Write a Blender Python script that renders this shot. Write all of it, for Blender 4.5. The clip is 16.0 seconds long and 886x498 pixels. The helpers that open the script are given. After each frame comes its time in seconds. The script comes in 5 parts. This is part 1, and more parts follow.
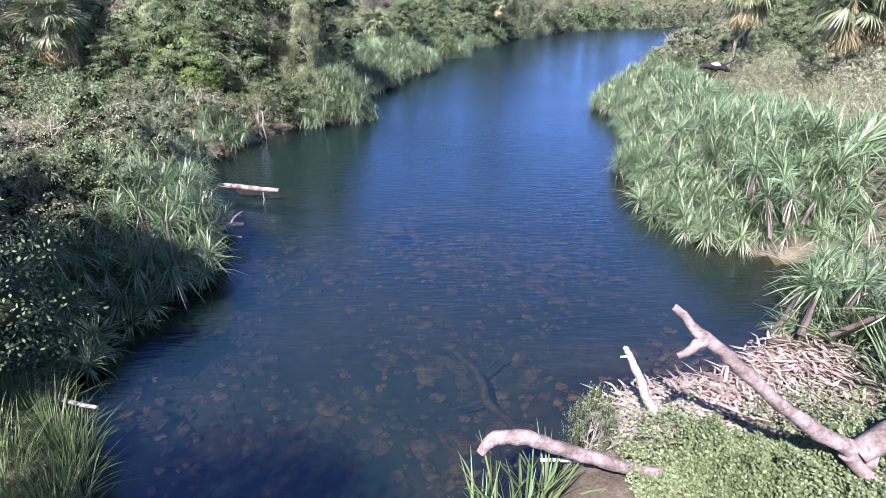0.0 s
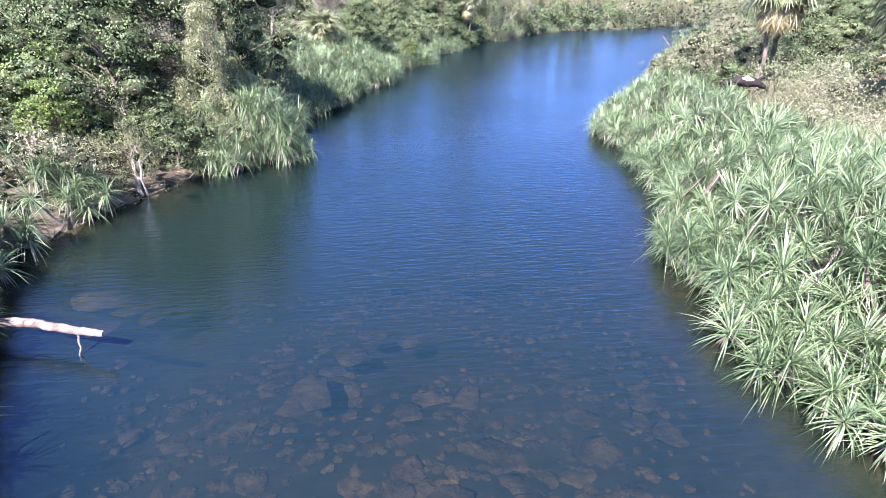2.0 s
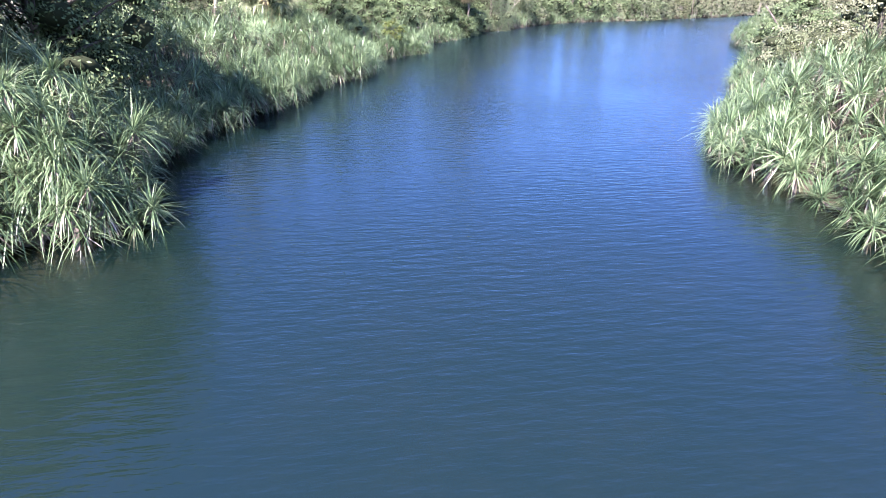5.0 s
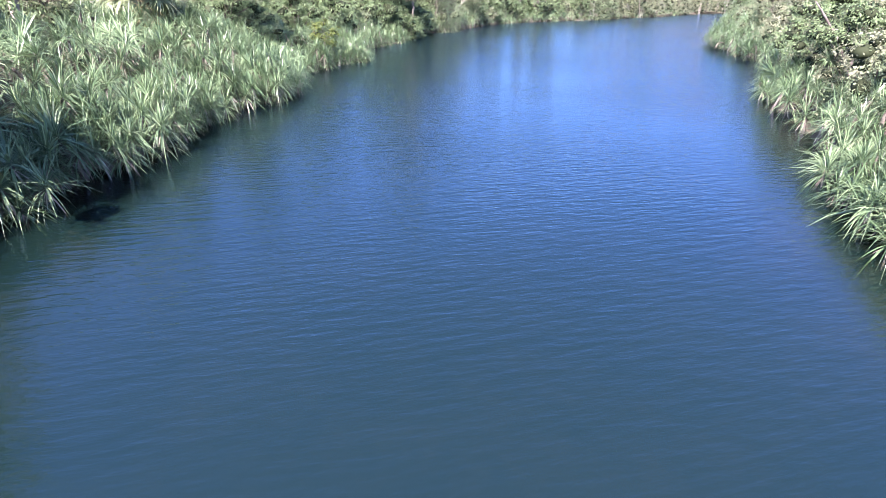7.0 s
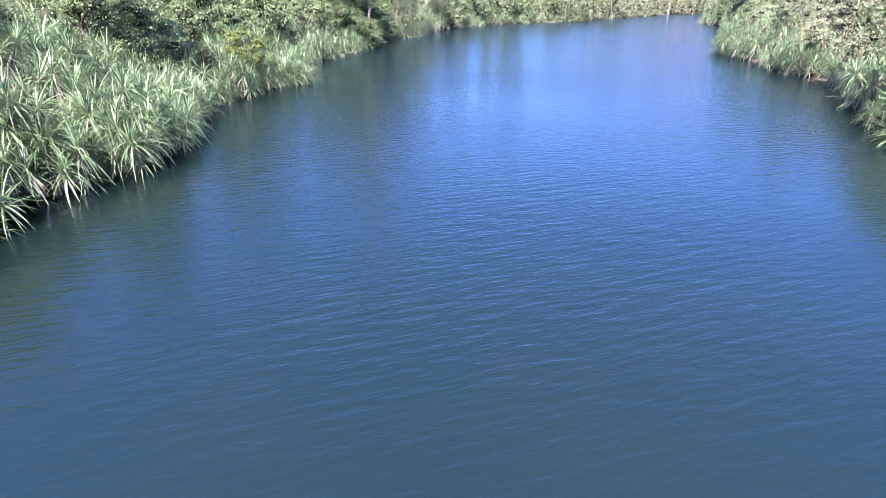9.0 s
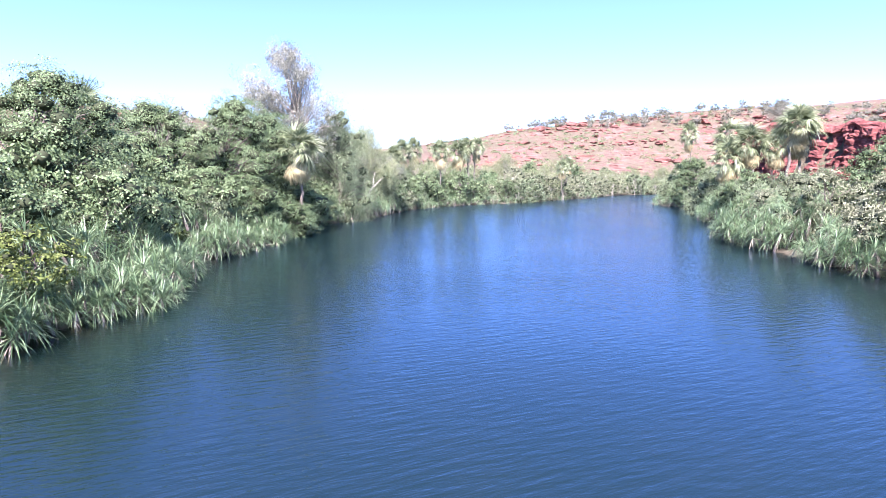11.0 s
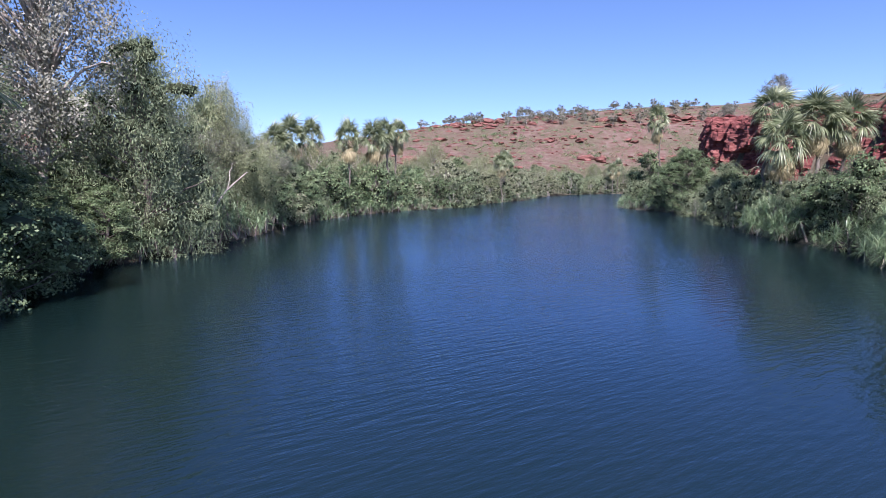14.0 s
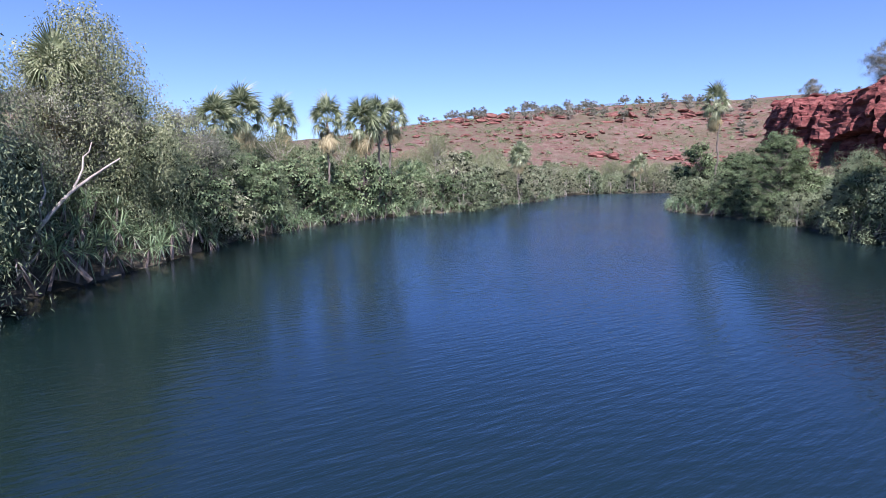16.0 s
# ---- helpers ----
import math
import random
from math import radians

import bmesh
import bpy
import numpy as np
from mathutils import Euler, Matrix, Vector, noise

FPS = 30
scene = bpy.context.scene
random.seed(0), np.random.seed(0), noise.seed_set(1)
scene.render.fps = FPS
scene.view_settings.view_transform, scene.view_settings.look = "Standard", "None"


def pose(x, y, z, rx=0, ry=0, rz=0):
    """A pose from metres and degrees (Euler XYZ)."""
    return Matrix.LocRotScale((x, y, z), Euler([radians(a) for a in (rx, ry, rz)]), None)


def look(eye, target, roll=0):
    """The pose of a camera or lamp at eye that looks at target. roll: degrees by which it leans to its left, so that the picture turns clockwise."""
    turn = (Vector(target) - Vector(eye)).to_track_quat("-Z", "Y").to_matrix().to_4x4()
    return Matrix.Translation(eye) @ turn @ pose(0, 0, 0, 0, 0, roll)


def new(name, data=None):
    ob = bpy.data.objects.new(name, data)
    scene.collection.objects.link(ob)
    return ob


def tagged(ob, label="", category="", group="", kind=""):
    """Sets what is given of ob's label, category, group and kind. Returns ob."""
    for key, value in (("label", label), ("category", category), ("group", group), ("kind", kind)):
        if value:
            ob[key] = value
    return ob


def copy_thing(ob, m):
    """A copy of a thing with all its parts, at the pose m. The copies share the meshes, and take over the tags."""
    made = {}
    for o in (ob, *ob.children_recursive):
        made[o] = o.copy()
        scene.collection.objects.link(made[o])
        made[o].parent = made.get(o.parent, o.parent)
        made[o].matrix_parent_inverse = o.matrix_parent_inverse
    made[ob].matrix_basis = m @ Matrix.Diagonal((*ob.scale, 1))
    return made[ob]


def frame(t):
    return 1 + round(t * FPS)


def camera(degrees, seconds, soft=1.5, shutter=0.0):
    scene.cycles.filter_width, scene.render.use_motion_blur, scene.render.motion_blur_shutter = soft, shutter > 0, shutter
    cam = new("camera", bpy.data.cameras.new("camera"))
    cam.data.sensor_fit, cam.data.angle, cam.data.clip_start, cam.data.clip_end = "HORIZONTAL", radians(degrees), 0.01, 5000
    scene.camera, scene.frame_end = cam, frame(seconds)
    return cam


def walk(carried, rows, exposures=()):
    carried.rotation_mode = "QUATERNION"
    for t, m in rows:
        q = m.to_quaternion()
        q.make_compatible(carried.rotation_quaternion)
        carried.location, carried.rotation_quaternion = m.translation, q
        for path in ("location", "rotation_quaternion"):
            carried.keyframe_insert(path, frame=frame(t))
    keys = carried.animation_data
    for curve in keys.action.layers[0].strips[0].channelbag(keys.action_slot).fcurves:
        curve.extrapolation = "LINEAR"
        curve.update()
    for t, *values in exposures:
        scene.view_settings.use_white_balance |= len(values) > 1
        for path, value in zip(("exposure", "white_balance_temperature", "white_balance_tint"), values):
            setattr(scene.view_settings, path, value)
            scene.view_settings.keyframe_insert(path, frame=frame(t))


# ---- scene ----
# ---- camera and its flight ----
cam = camera(79.2, 16.0, soft=0.65)

# seconds, x, y, z, yaw to the right, pitch, roll
PATH = [
    (0.0, 0.00, -0.00, 8.40, 1.25, -25.25, 0.02),
    (0.5, 0.38, 2.54, 8.41, -0.06, -25.29, 0.00),
    (1.0, 0.63, 5.22, 8.41, 0.63, -25.28, -0.03),
    (1.5, 0.70, 8.01, 8.37, 4.03, -25.30, -0.06),
    (2.0, 0.80, 10.83, 8.25, 4.52, -25.24, -0.10),
    (2.5, 0.82, 13.57, 7.60, 4.89, -25.22, -0.01),
    (3.0, 1.10, 16.43, 6.66, 4.95, -25.25, 0.09),
    (3.5, 1.17, 19.40, 5.77, 5.14, -25.25, 0.06),
    (4.0, 1.33, 22.42, 5.55, 5.15, -25.21, 0.00),
    (6.5, 2.45, 35.36, 5.07, 9.10, -25.25, 0.20),
    (7.0, 2.43, 38.39, 5.06, 11.63, -25.25, 0.18),
    (7.5, 2.52, 41.26, 5.03, 12.82, -25.26, 0.18),
    (8.0, 2.91, 44.19, 4.91, 13.17, -25.23, 0.06),
    (10.3, 6.86, 58.37, 5.05, 19.84, -25.26, 0.03),
    (10.5, 7.23, 59.72, 5.14, 20.21, -25.24, 0.04),
    (10.6, 7.50, 60.50, 5.08, 20.28, -23.64, 0.04),
    (10.7, 7.77, 61.30, 5.03, 20.37, -19.60, 0.07),
    (10.8, 8.05, 62.12, 4.98, 20.46, -15.15, 0.11),
    (10.9, 8.33, 62.94, 4.92, 20.55, -11.00, 0.15),
    (11.0, 8.61, 63.78, 4.87, 20.64, -7.30, 0.19),
    (11.1, 8.89, 64.72, 4.87, 20.75, -7.05, 0.18),
    (11.5, 10.08, 68.48, 4.88, 21.29, -7.05, 0.12),
    (12.0, 11.73, 73.15, 4.80, 22.68, -7.05, 0.05),
    (12.5, 13.40, 77.69, 4.70, 24.48, -7.05, 0.00),
    (13.0, 15.13, 82.11, 4.60, 26.58, -7.07, 0.02),
    (13.5, 16.88, 86.45, 4.58, 28.59, -7.19, -0.02),
    (14.0, 18.73, 90.62, 4.51, 30.03, -7.26, -0.06),
    (14.5, 20.75, 94.84, 4.45, 30.16, -7.34, -0.03),
    (15.0, 22.92, 98.86, 4.38, 29.97, -7.38, -0.09),
    (15.5, 24.90, 102.74, 4.26, 29.69, -7.36, -0.15),
    (16.0, 26.96, 106.80, 4.30, 30.05, -7.43, -0.01),
]


def aim(x, y, z, yaw, pitch, roll):
    a, p = radians(yaw), radians(pitch)
    ahead = (math.sin(a) * math.cos(p), math.cos(a) * math.cos(p), math.sin(p))
    return look((x, y, z), (x + ahead[0], y + ahead[1], z + ahead[2]), roll)


# seconds, stops, white balance
EXPOSURES = [(0.0, 1.8, 5980, 33), (1.5, 2.2, 6030, 34), (4.0, 2.36, 6130, 33), (8.0, 2.44, 6130, 30), (10.4, 2.54, 6010, 30), (10.9, 2.48, 5910, 32), (11.5, 1.99, 5810, 33), (12.2, 1.58, 5810, 32), (13.2, 1.17, 5860, 31), (16.0, 1.17, 5830, 30)]
walk(cam, [(row[0], aim(*row[1:])) for row in PATH], EXPOSURES)

# ---- sky and sun ----
SUN_AWAY, SUN_HIGH = 27.2, 47.5  # the way the shadows fall, to the right of +y; the sun's height
world = bpy.data.worlds.new("sky")
scene.world = world
world.use_nodes = True
wn = world.node_tree
sky = wn.nodes.new("ShaderNodeTexSky")
sky.sky_type, sky.sun_disc = "NISHITA", False
sky.sun_elevation, sky.sun_rotation = radians(SUN_HIGH), radians(SUN_AWAY + 180)
sky.air_density, sky.dust_density, sky.ozone_density, sky.altitude = 1.0, 0.0, 7.0, 600
wn.links.new(sky.outputs[0], wn.nodes["Background"].inputs[0])
wn.nodes["Background"].inputs[1].default_value = 0.072
lamp = bpy.data.lights.new("sun", "SUN")
lamp.energy, lamp.angle, lamp.color = 5.0, radians(0.53), (1.0, 0.95, 0.87)
sun = new("sun", lamp)
sun.matrix_world = look((0, 0, 0), (math.sin(radians(SUN_AWAY)) * math.cos(radians(SUN_HIGH)), math.cos(radians(SUN_AWAY)) * math.cos(radians(SUN_HIGH)), -math.sin(radians(SUN_HIGH))))

rng = np.random.default_rng(7)


# ---- materials ----
class Shade:
    """A small helper round a node tree."""

    def __init__(self, name):
        self.mat = bpy.data.materials.new(name)
        self.mat.use_nodes = True
        self.t = self.mat.node_tree
        self.bsdf = self.t.nodes["Principled BSDF"]
        self.out = self.t.nodes["Material Output"]

    def node(self, kind, **inputs):
        n = self.t.nodes.new(kind)
        for k, v in inputs.items():
            self.put(n.inputs[k.replace("_", " ")], v)
        return n

    def put(self, socket, v):
        if isinstance(v, bpy.types.NodeSocket):
            self.t.links.new(v, socket)
        else:
            socket.default_value = v

    def noise(self, scale, detail=4.0, rough=0.6, where=None, stretch=None):
        n = self.node("ShaderNodeTexNoise", Scale=scale, Detail=detail, Roughness=rough)
        c = where or self.node("ShaderNodeNewGeometry").outputs["Position"]
        if stretch:
            m = self.node("ShaderNodeMapping", Vector=c, Scale=stretch)
            c = m.outputs[0]
        self.put(n.inputs["Vector"], c)
        return n.outputs[0]

    def ramp(self, fac, *stops):
        r = self.node("ShaderNodeValToRGB", Fac=fac)
        e = r.color_ramp.elements
        while len(e) < len(stops):
            e.new(0.5)
        for el, (p, c) in zip(e, stops):
            el.position, el.color = p, (*c, 1)
        return r.outputs[0]

    def mix(self, fac, a, b, how="MIX"):
        m = self.node("ShaderNodeMix")
        m.data_type, m.blend_type = "RGBA", how
        for i, v in ((0, fac), (6, a), (7, b)):
            if not isinstance(v, (float, int, bpy.types.NodeSocket)):
                v = (*v, 1)
            self.put(m.inputs[i], v)
        return m.outputs[2]

    def maths(self, op, a, b=0.0):
        m = self.node("ShaderNodeMath")
        m.operation = op
        self.put(m.inputs[0], a)
        self.put(m.inputs[1], b)
        return m.outputs[0]

    def bump(self, height, strength=0.4, distance=0.05):
        b = self.node("ShaderNodeBump", Height=height, Strength=strength, Distance=distance)
        self.put(self.bsdf.inputs["Normal"], b.outputs[0])
        return b

    def base(self, color, rough=0.7, spec=0.4):
        self.put(self.bsdf.inputs["Base Color"], color)
        self.put(self.bsdf.inputs["Roughness"], rough)
        self.put(self.bsdf.inputs["Specular IOR Level"], spec)


def leaf_material(name, dark, mid, light, rough=0.5, glow=0.13, dead=None, spec=0.25, vary=0.42):
    """Leaves: each leaf has its own tone, each plant its own too; light shines through a little."""
    s = Shade(name)
    isle = s.node("ShaderNodeNewGeometry").outputs["Random Per Island"]
    obj = s.node("ShaderNodeObjectInfo").outputs["Random"]
    patch = s.noise(0.35, 3.0)
    tone = s.maths("ADD", s.maths("MULTIPLY", isle, vary), s.maths("ADD", s.maths("ADD", s.maths("MULTIPLY", obj, 0.2), 0.1 if vary < 0.5 else 0.0), s.maths("MULTIPLY", s.maths("SUBTRACT", patch, 0.5), 0.55)))
    stops = [(0.05, dark), (0.44, mid), (0.78, light)]
    if dead:
        stops += [(0.9, light), (0.95, dead)]
    col = s.ramp(tone, *stops)
    s.base(col, rough, spec)
    tr = s.node("ShaderNodeBsdfTranslucent", Color=s.mix(0.5, col, light))
    mx = s.node("ShaderNodeMixShader", Fac=glow)
    s.t.links.new(s.bsdf.outputs[0], mx.inputs[1])
    s.t.links.new(tr.outputs[0], mx.inputs[2])
    s.t.links.new(mx.outputs[0], s.out.inputs[0])
    return s.mat


def bark_material(name, dark, light, scale=6.0, bump=0.5):
    s = Shade(name)
    n = s.noise(scale, 5.0, 0.65, stretch=(1, 1, 0.25))
    m = s.noise(1.3, 3.0)
    s.base(s.mix(s.ramp(m, (0.4, (0, 0, 0)), (0.65, (1, 1, 1))), s.ramp(n, (0.3, dark), (0.7, light)), light), 0.85, 0.2)
    s.bump(n, bump, 0.03)
    return s.mat


PANDANUS = leaf_material("pandanus_leaf", (0.024, 0.050, 0.020), (0.110, 0.178, 0.080), (0.285, 0.37, 0.20), 0.4, 0.15, (0.34, 0.30, 0.16), 0.5, 0.66)
REED = leaf_material("reed_leaf", (0.036, 0.061, 0.022), (0.108, 0.167, 0.065), (0.248, 0.317, 0.152), 0.5, 0.25)
DEAD_LEAF = leaf_material("dead_leaf", (0.116, 0.092, 0.068), (0.320, 0.270, 0.219), (0.596, 0.531, 0.457), 0.7, 0.15)
BROAD = leaf_material("broad_leaf", (0.034, 0.054, 0.024), (0.125, 0.180, 0.080), (0.285, 0.362, 0.182), 0.5, 0.25)
CREEPER = leaf_material("creeper_leaf", (0.026, 0.042, 0.016), (0.100, 0.140, 0.058), (0.250, 0.298, 0.155), 0.5, 0.15)
LIME = leaf_material("lime_leaf", (0.045, 0.079, 0.020), (0.142, 0.223, 0.059), (0.322, 0.428, 0.152), 0.5, 0.3)
SCRUB = leaf_material("scrub_leaf", (0.056, 0.063, 0.035), (0.194, 0.209, 0.121), (0.426, 0.436, 0.293), 0.6, 0.2, (0.193, 0.147, 0.077))
GUM = leaf_material("gum_leaf", (0.065, 0.074, 0.05), (0.195, 0.20, 0.15), (0.40, 0.395, 0.315), 0.5, 0.2, None, 0.25, 0.5)
TAN = leaf_material("tan_leaf", (0.068, 0.086, 0.036), (0.205, 0.232, 0.115), (0.40, 0.42, 0.25), 0.6, 0.2, None, 0.25, 0.5)
# near-black colour for crown cores; it paints the shade inside the leaves
SHADE_CORE = leaf_material("shade_core", (0.022, 0.028, 0.014), (0.034, 0.042, 0.021), (0.050, 0.058, 0.032), 0.8, 0.0, None, 0.1)
GREY = leaf_material("grey_leaf", (0.075, 0.100, 0.052), (0.215, 0.265, 0.142), (0.385, 0.44, 0.262), 0.55, 0.2, None, 0.25, 0.5)
YELLOW = leaf_material("yellow_leaf", (0.045, 0.064, 0.014), (0.120, 0.155, 0.038), (0.235, 0.268, 0.085), 0.5, 0.3)
FROND = leaf_material("palm_frond", (0.075, 0.10, 0.045), (0.21, 0.25, 0.13), (0.41, 0.44, 0.27), 0.4, 0.22, None, 0.35, 0.6)
FROND_DEAD = leaf_material("dry_frond", (0.15, 0.12, 0.06), (0.37, 0.32, 0.17), (0.58, 0.52, 0.32), 0.6, 0.15)
SPINIFEX = leaf_material("dry_grass", (0.065, 0.061, 0.028), (0.190, 0.176, 0.091), (0.377, 0.340, 0.198), 0.7, 0.15)
def weathered_wood(name, dark, mid, light):
    """Old dead wood: long cracks, patches bleached by the sun, dark knots."""
    s = Shade(name)
    crack = s.noise(26.0, 6.0, 0.7, stretch=(0.6, 0.8, 0.6))
    patch, knot = s.noise(2.4, 4.0, 0.6), s.noise(7.0, 3.0, 0.5)
    col = s.mix(s.ramp(patch, (0.38, (0, 0, 0)), (0.6, (1, 1, 1))), s.ramp(crack, (0.3, dark), (0.62, mid)), s.ramp(crack, (0.28, mid), (0.6, light)))
    s.base(s.mix(s.ramp(knot, (0.62, (0, 0, 0)), (0.75, (0.7, 0.7, 0.7))), col, dark), 0.9, 0.2)
    s.bump(s.maths("ADD", crack, s.maths("MULTIPLY", knot, 0.5)), 0.6, 0.025)
    return s.mat


BARK = bark_material("grey_bark", (0.049, 0.038, 0.032), (0.168, 0.140, 0.119))
PALE_BARK = bark_material("pale_bark", (0.196, 0.161, 0.126), (0.434, 0.392, 0.336), 3.0, 0.3)
PALM_BARK = bark_material("palm_bark", (0.054, 0.044, 0.036), (0.178, 0.155, 0.125), 9.0)
DRIFT = weathered_wood("bleached_wood", (0.060, 0.048, 0.041), (0.165, 0.132, 0.114), (0.290, 0.248, 0.225))
WHITE_WOOD = bark_material("white_wood", (0.336, 0.294, 0.245), (0.504, 0.476, 0.420), 8.0, 0.3)
CHAR = bark_material("charred_wood", (0.006, 0.005, 0.006), (0.030, 0.025, 0.025), 8.0, 0.5)


def ground_material(name, a, b, c, grain=14.0):
    s = Shade(name)
    big, mid, fine = s.noise(0.25, 4.0), s.noise(1.7, 5.0, 0.65), s.noise(grain, 6.0, 0.7)
    col = s.mix(s.ramp(big, (0.38, (0, 0, 0)), (0.62, (1, 1, 1))), s.ramp(mid, (0.35, a), (0.65, b)), s.ramp(mid, (0.3, b), (0.7, c)))
    s.base(s.mix(0.45, col, s.ramp(fine, (0.3, (0.25, 0.25, 0.25)), (0.7, (0.9, 0.9, 0.9))), "OVERLAY"), 0.95, 0.15)
    s.bump(fine, 0.6, 0.06)
    return s.mat


LITTER = ground_material("leaf_litter", (0.036, 0.031, 0.021), (0.095, 0.082, 0.056), (0.19, 0.165, 0.12))


def hill_material():
    """Stony red slope, mottled with thin dry growth, pale rubble and dark ledges."""
    s = Shade("red_earth")
    big, mid, fine = s.noise(0.035, 4.0), s.noise(0.22, 6.0, 0.7), s.noise(1.1, 6.0, 0.75)
    ledge = s.noise(0.5, 4.0, 0.6, stretch=(0.18, 0.18, 1.0))
    earth = s.ramp(mid, (0.34, (0.088, 0.042, 0.035)), (0.5, (0.152, 0.088, 0.074)), (0.66, (0.205, 0.155, 0.130)))
    growth = s.ramp(fine, (0.35, (0.050, 0.052, 0.026)), (0.6, (0.142, 0.122, 0.082)), (0.75, (0.215, 0.186, 0.132)))
    cover = s.maths("ADD", s.maths("MULTIPLY", fine, 0.7), s.maths("MULTIPLY", big, 0.45))
    col = s.mix(s.ramp(cover, (0.515, (0, 0, 0)), (0.60, (0.9, 0.9, 0.9))), earth, growth)
    col = s.mix(s.ramp(ledge, (0.60, (0, 0, 0)), (0.68, (0.8, 0.8, 0.8))), col, (0.115, 0.042, 0.033))
    s.base(col, 0.95, 0.15)
    s.bump(s.maths("ADD", fine, mid), 0.9, 0.6)
    return s.mat


RED_EARTH = hill_material()
SILT = ground_material("river_silt", (0.008, 0.010, 0.006), (0.020, 0.020, 0.012), (0.040, 0.033, 0.020), 3.0)


def rock_material(name, dark, mid, light, band=2.2):
    s = Shade(name)
    strata = s.noise(band, 5.0, 0.6, stretch=(0.3, 0.3, 1.0))
    fine = s.noise(3.0, 6.0, 0.7)
    col = s.mix(0.4, s.ramp(strata, (0.32, dark), (0.5, mid), (0.68, light)), s.ramp(fine, (0.3, (0.2, 0.2, 0.2)), (0.7, (0.85, 0.85, 0.85))), "OVERLAY")
    s.base(col, 0.9, 0.2)
    s.bump(s.maths("ADD", strata, fine), 0.7, 0.25)
    return s.mat


RED_ROCK = rock_material("red_sandstone", (0.050, 0.018, 0.017), (0.158, 0.050, 0.044), (0.235, 0.105, 0.086))
HILL_ROCK = rock_material("hill_sandstone", (0.060, 0.024, 0.020), (0.160, 0.068, 0.054), (0.26, 0.145, 0.115), 1.2)
BED_ROCK = rock_material("river_stone", (0.016, 0.011, 0.006), (0.060, 0.037, 0.018), (0.118, 0.077, 0.038), 5.0)


def water_material():
    """Clear over a pale murk; ripples in the surface, sky and banks mirrored by the angle."""
    s = Shade("river_water")
    pos = s.node("ShaderNodeNewGeometry").outputs["Position"]
    turned = s.node("ShaderNodeMapping", Vector=pos, Rotation=(0, 0, radians(-24)), Scale=(0.24, 1.0, 1.0)).outputs[0]
    rip = s.noise(5.0, 3.0, 0.55, turned)
    rip2 = s.noise(0.5, 2.0, 0.5, turned)
    calm = s.noise(0.05, 2.0, 0.5, pos)
    h = s.maths("MULTIPLY", s.maths("ADD", rip, s.maths("MULTIPLY", rip2, 0.4)), s.ramp(calm, (0.35, (0.45,) * 3), (0.65, (1, 1, 1))))
    b = s.node("ShaderNodeBump", Height=h, Strength=0.42, Distance=0.09)
    murk = s.node("ShaderNodeAttribute")
    murk.attribute_name = "murk"
    clear = s.node("ShaderNodeBsdfTransparent", Color=(0.62, 0.68, 0.52, 1))
    body = s.node("ShaderNodeBsdfDiffuse", Color=(0.005, 0.0145, 0.0125, 1))
    inside = s.node("ShaderNodeMixShader", Fac=murk.outputs["Fac"])
    s.t.links.new(clear.outputs[0], inside.inputs[1])
    s.t.links.new(body.outputs[0], inside.inputs[2])
    gloss = s.node("ShaderNodeBsdfGlossy", Color=(0.56, 0.72, 1.0, 1), Roughness=0.13, Normal=b.outputs[0])
    fres = s.node("ShaderNodeFresnel", IOR=1.83, Normal=b.outputs[0])
    both = s.node("ShaderNodeMixShader", Fac=fres.outputs[0])
    s.t.links.new(inside.outputs[0], both.inputs[1])
    s.t.links.new(gloss.outputs[0], both.inputs[2])
    s.t.links.new(both.outputs[0], s.out.inputs[0])
    return s.mat


WATER = water_material()


# ---- mesh helpers ----
class Mesh:
    """Gathers vertices and quads or triangles in numpy, then makes one mesh."""

    def __init__(self):
        self.v, self.f, self.m, self.n = [], [], [], 0

    def add(self, verts, faces, slot=0):
        verts, faces = np.asarray(verts, float).reshape(-1, 3), np.asarray(faces, int)
        if faces.shape[1] == 3:
            faces = np.concatenate([faces, np.full((len(faces), 1), -1)], 1)
        self.v.append(verts)
        self.f.append(np.where(faces >= 0, faces + self.n, -1))
        self.m.append(np.full(len(faces), slot))
        self.n += len(verts)
        return self

    def arrays(self):
        return np.concatenate(self.v), np.concatenate(self.f), np.concatenate(self.m)

    def data(self, name, mats, smooth=False):
        v, f, m = self.arrays()
        me = bpy.data.meshes.new(name)
        count = np.where(f[:, 3] < 0, 3, 4)
        start = np.concatenate([[0], np.cumsum(count)[:-1]])
        me.vertices.add(len(v))
        me.vertices.foreach_set("co", v.ravel())
        me.loops.add(int(count.sum()))
        me.loops.foreach_set("vertex_index", f[f >= 0])
        me.polygons.add(len(f))
        me.polygons.foreach_set("loop_start", start)
        for mat in mats:
            me.materials.append(mat)
        me.polygons.foreach_set("material_index", m)
        me.polygons.foreach_set("use_smooth", np.full(len(f), smooth))
        me.update(calc_edges=True)
        return me


def part(name, data, parent=None, label=""):
    ob = new(name, data)
    ob.parent = parent
    return tagged(ob, label)


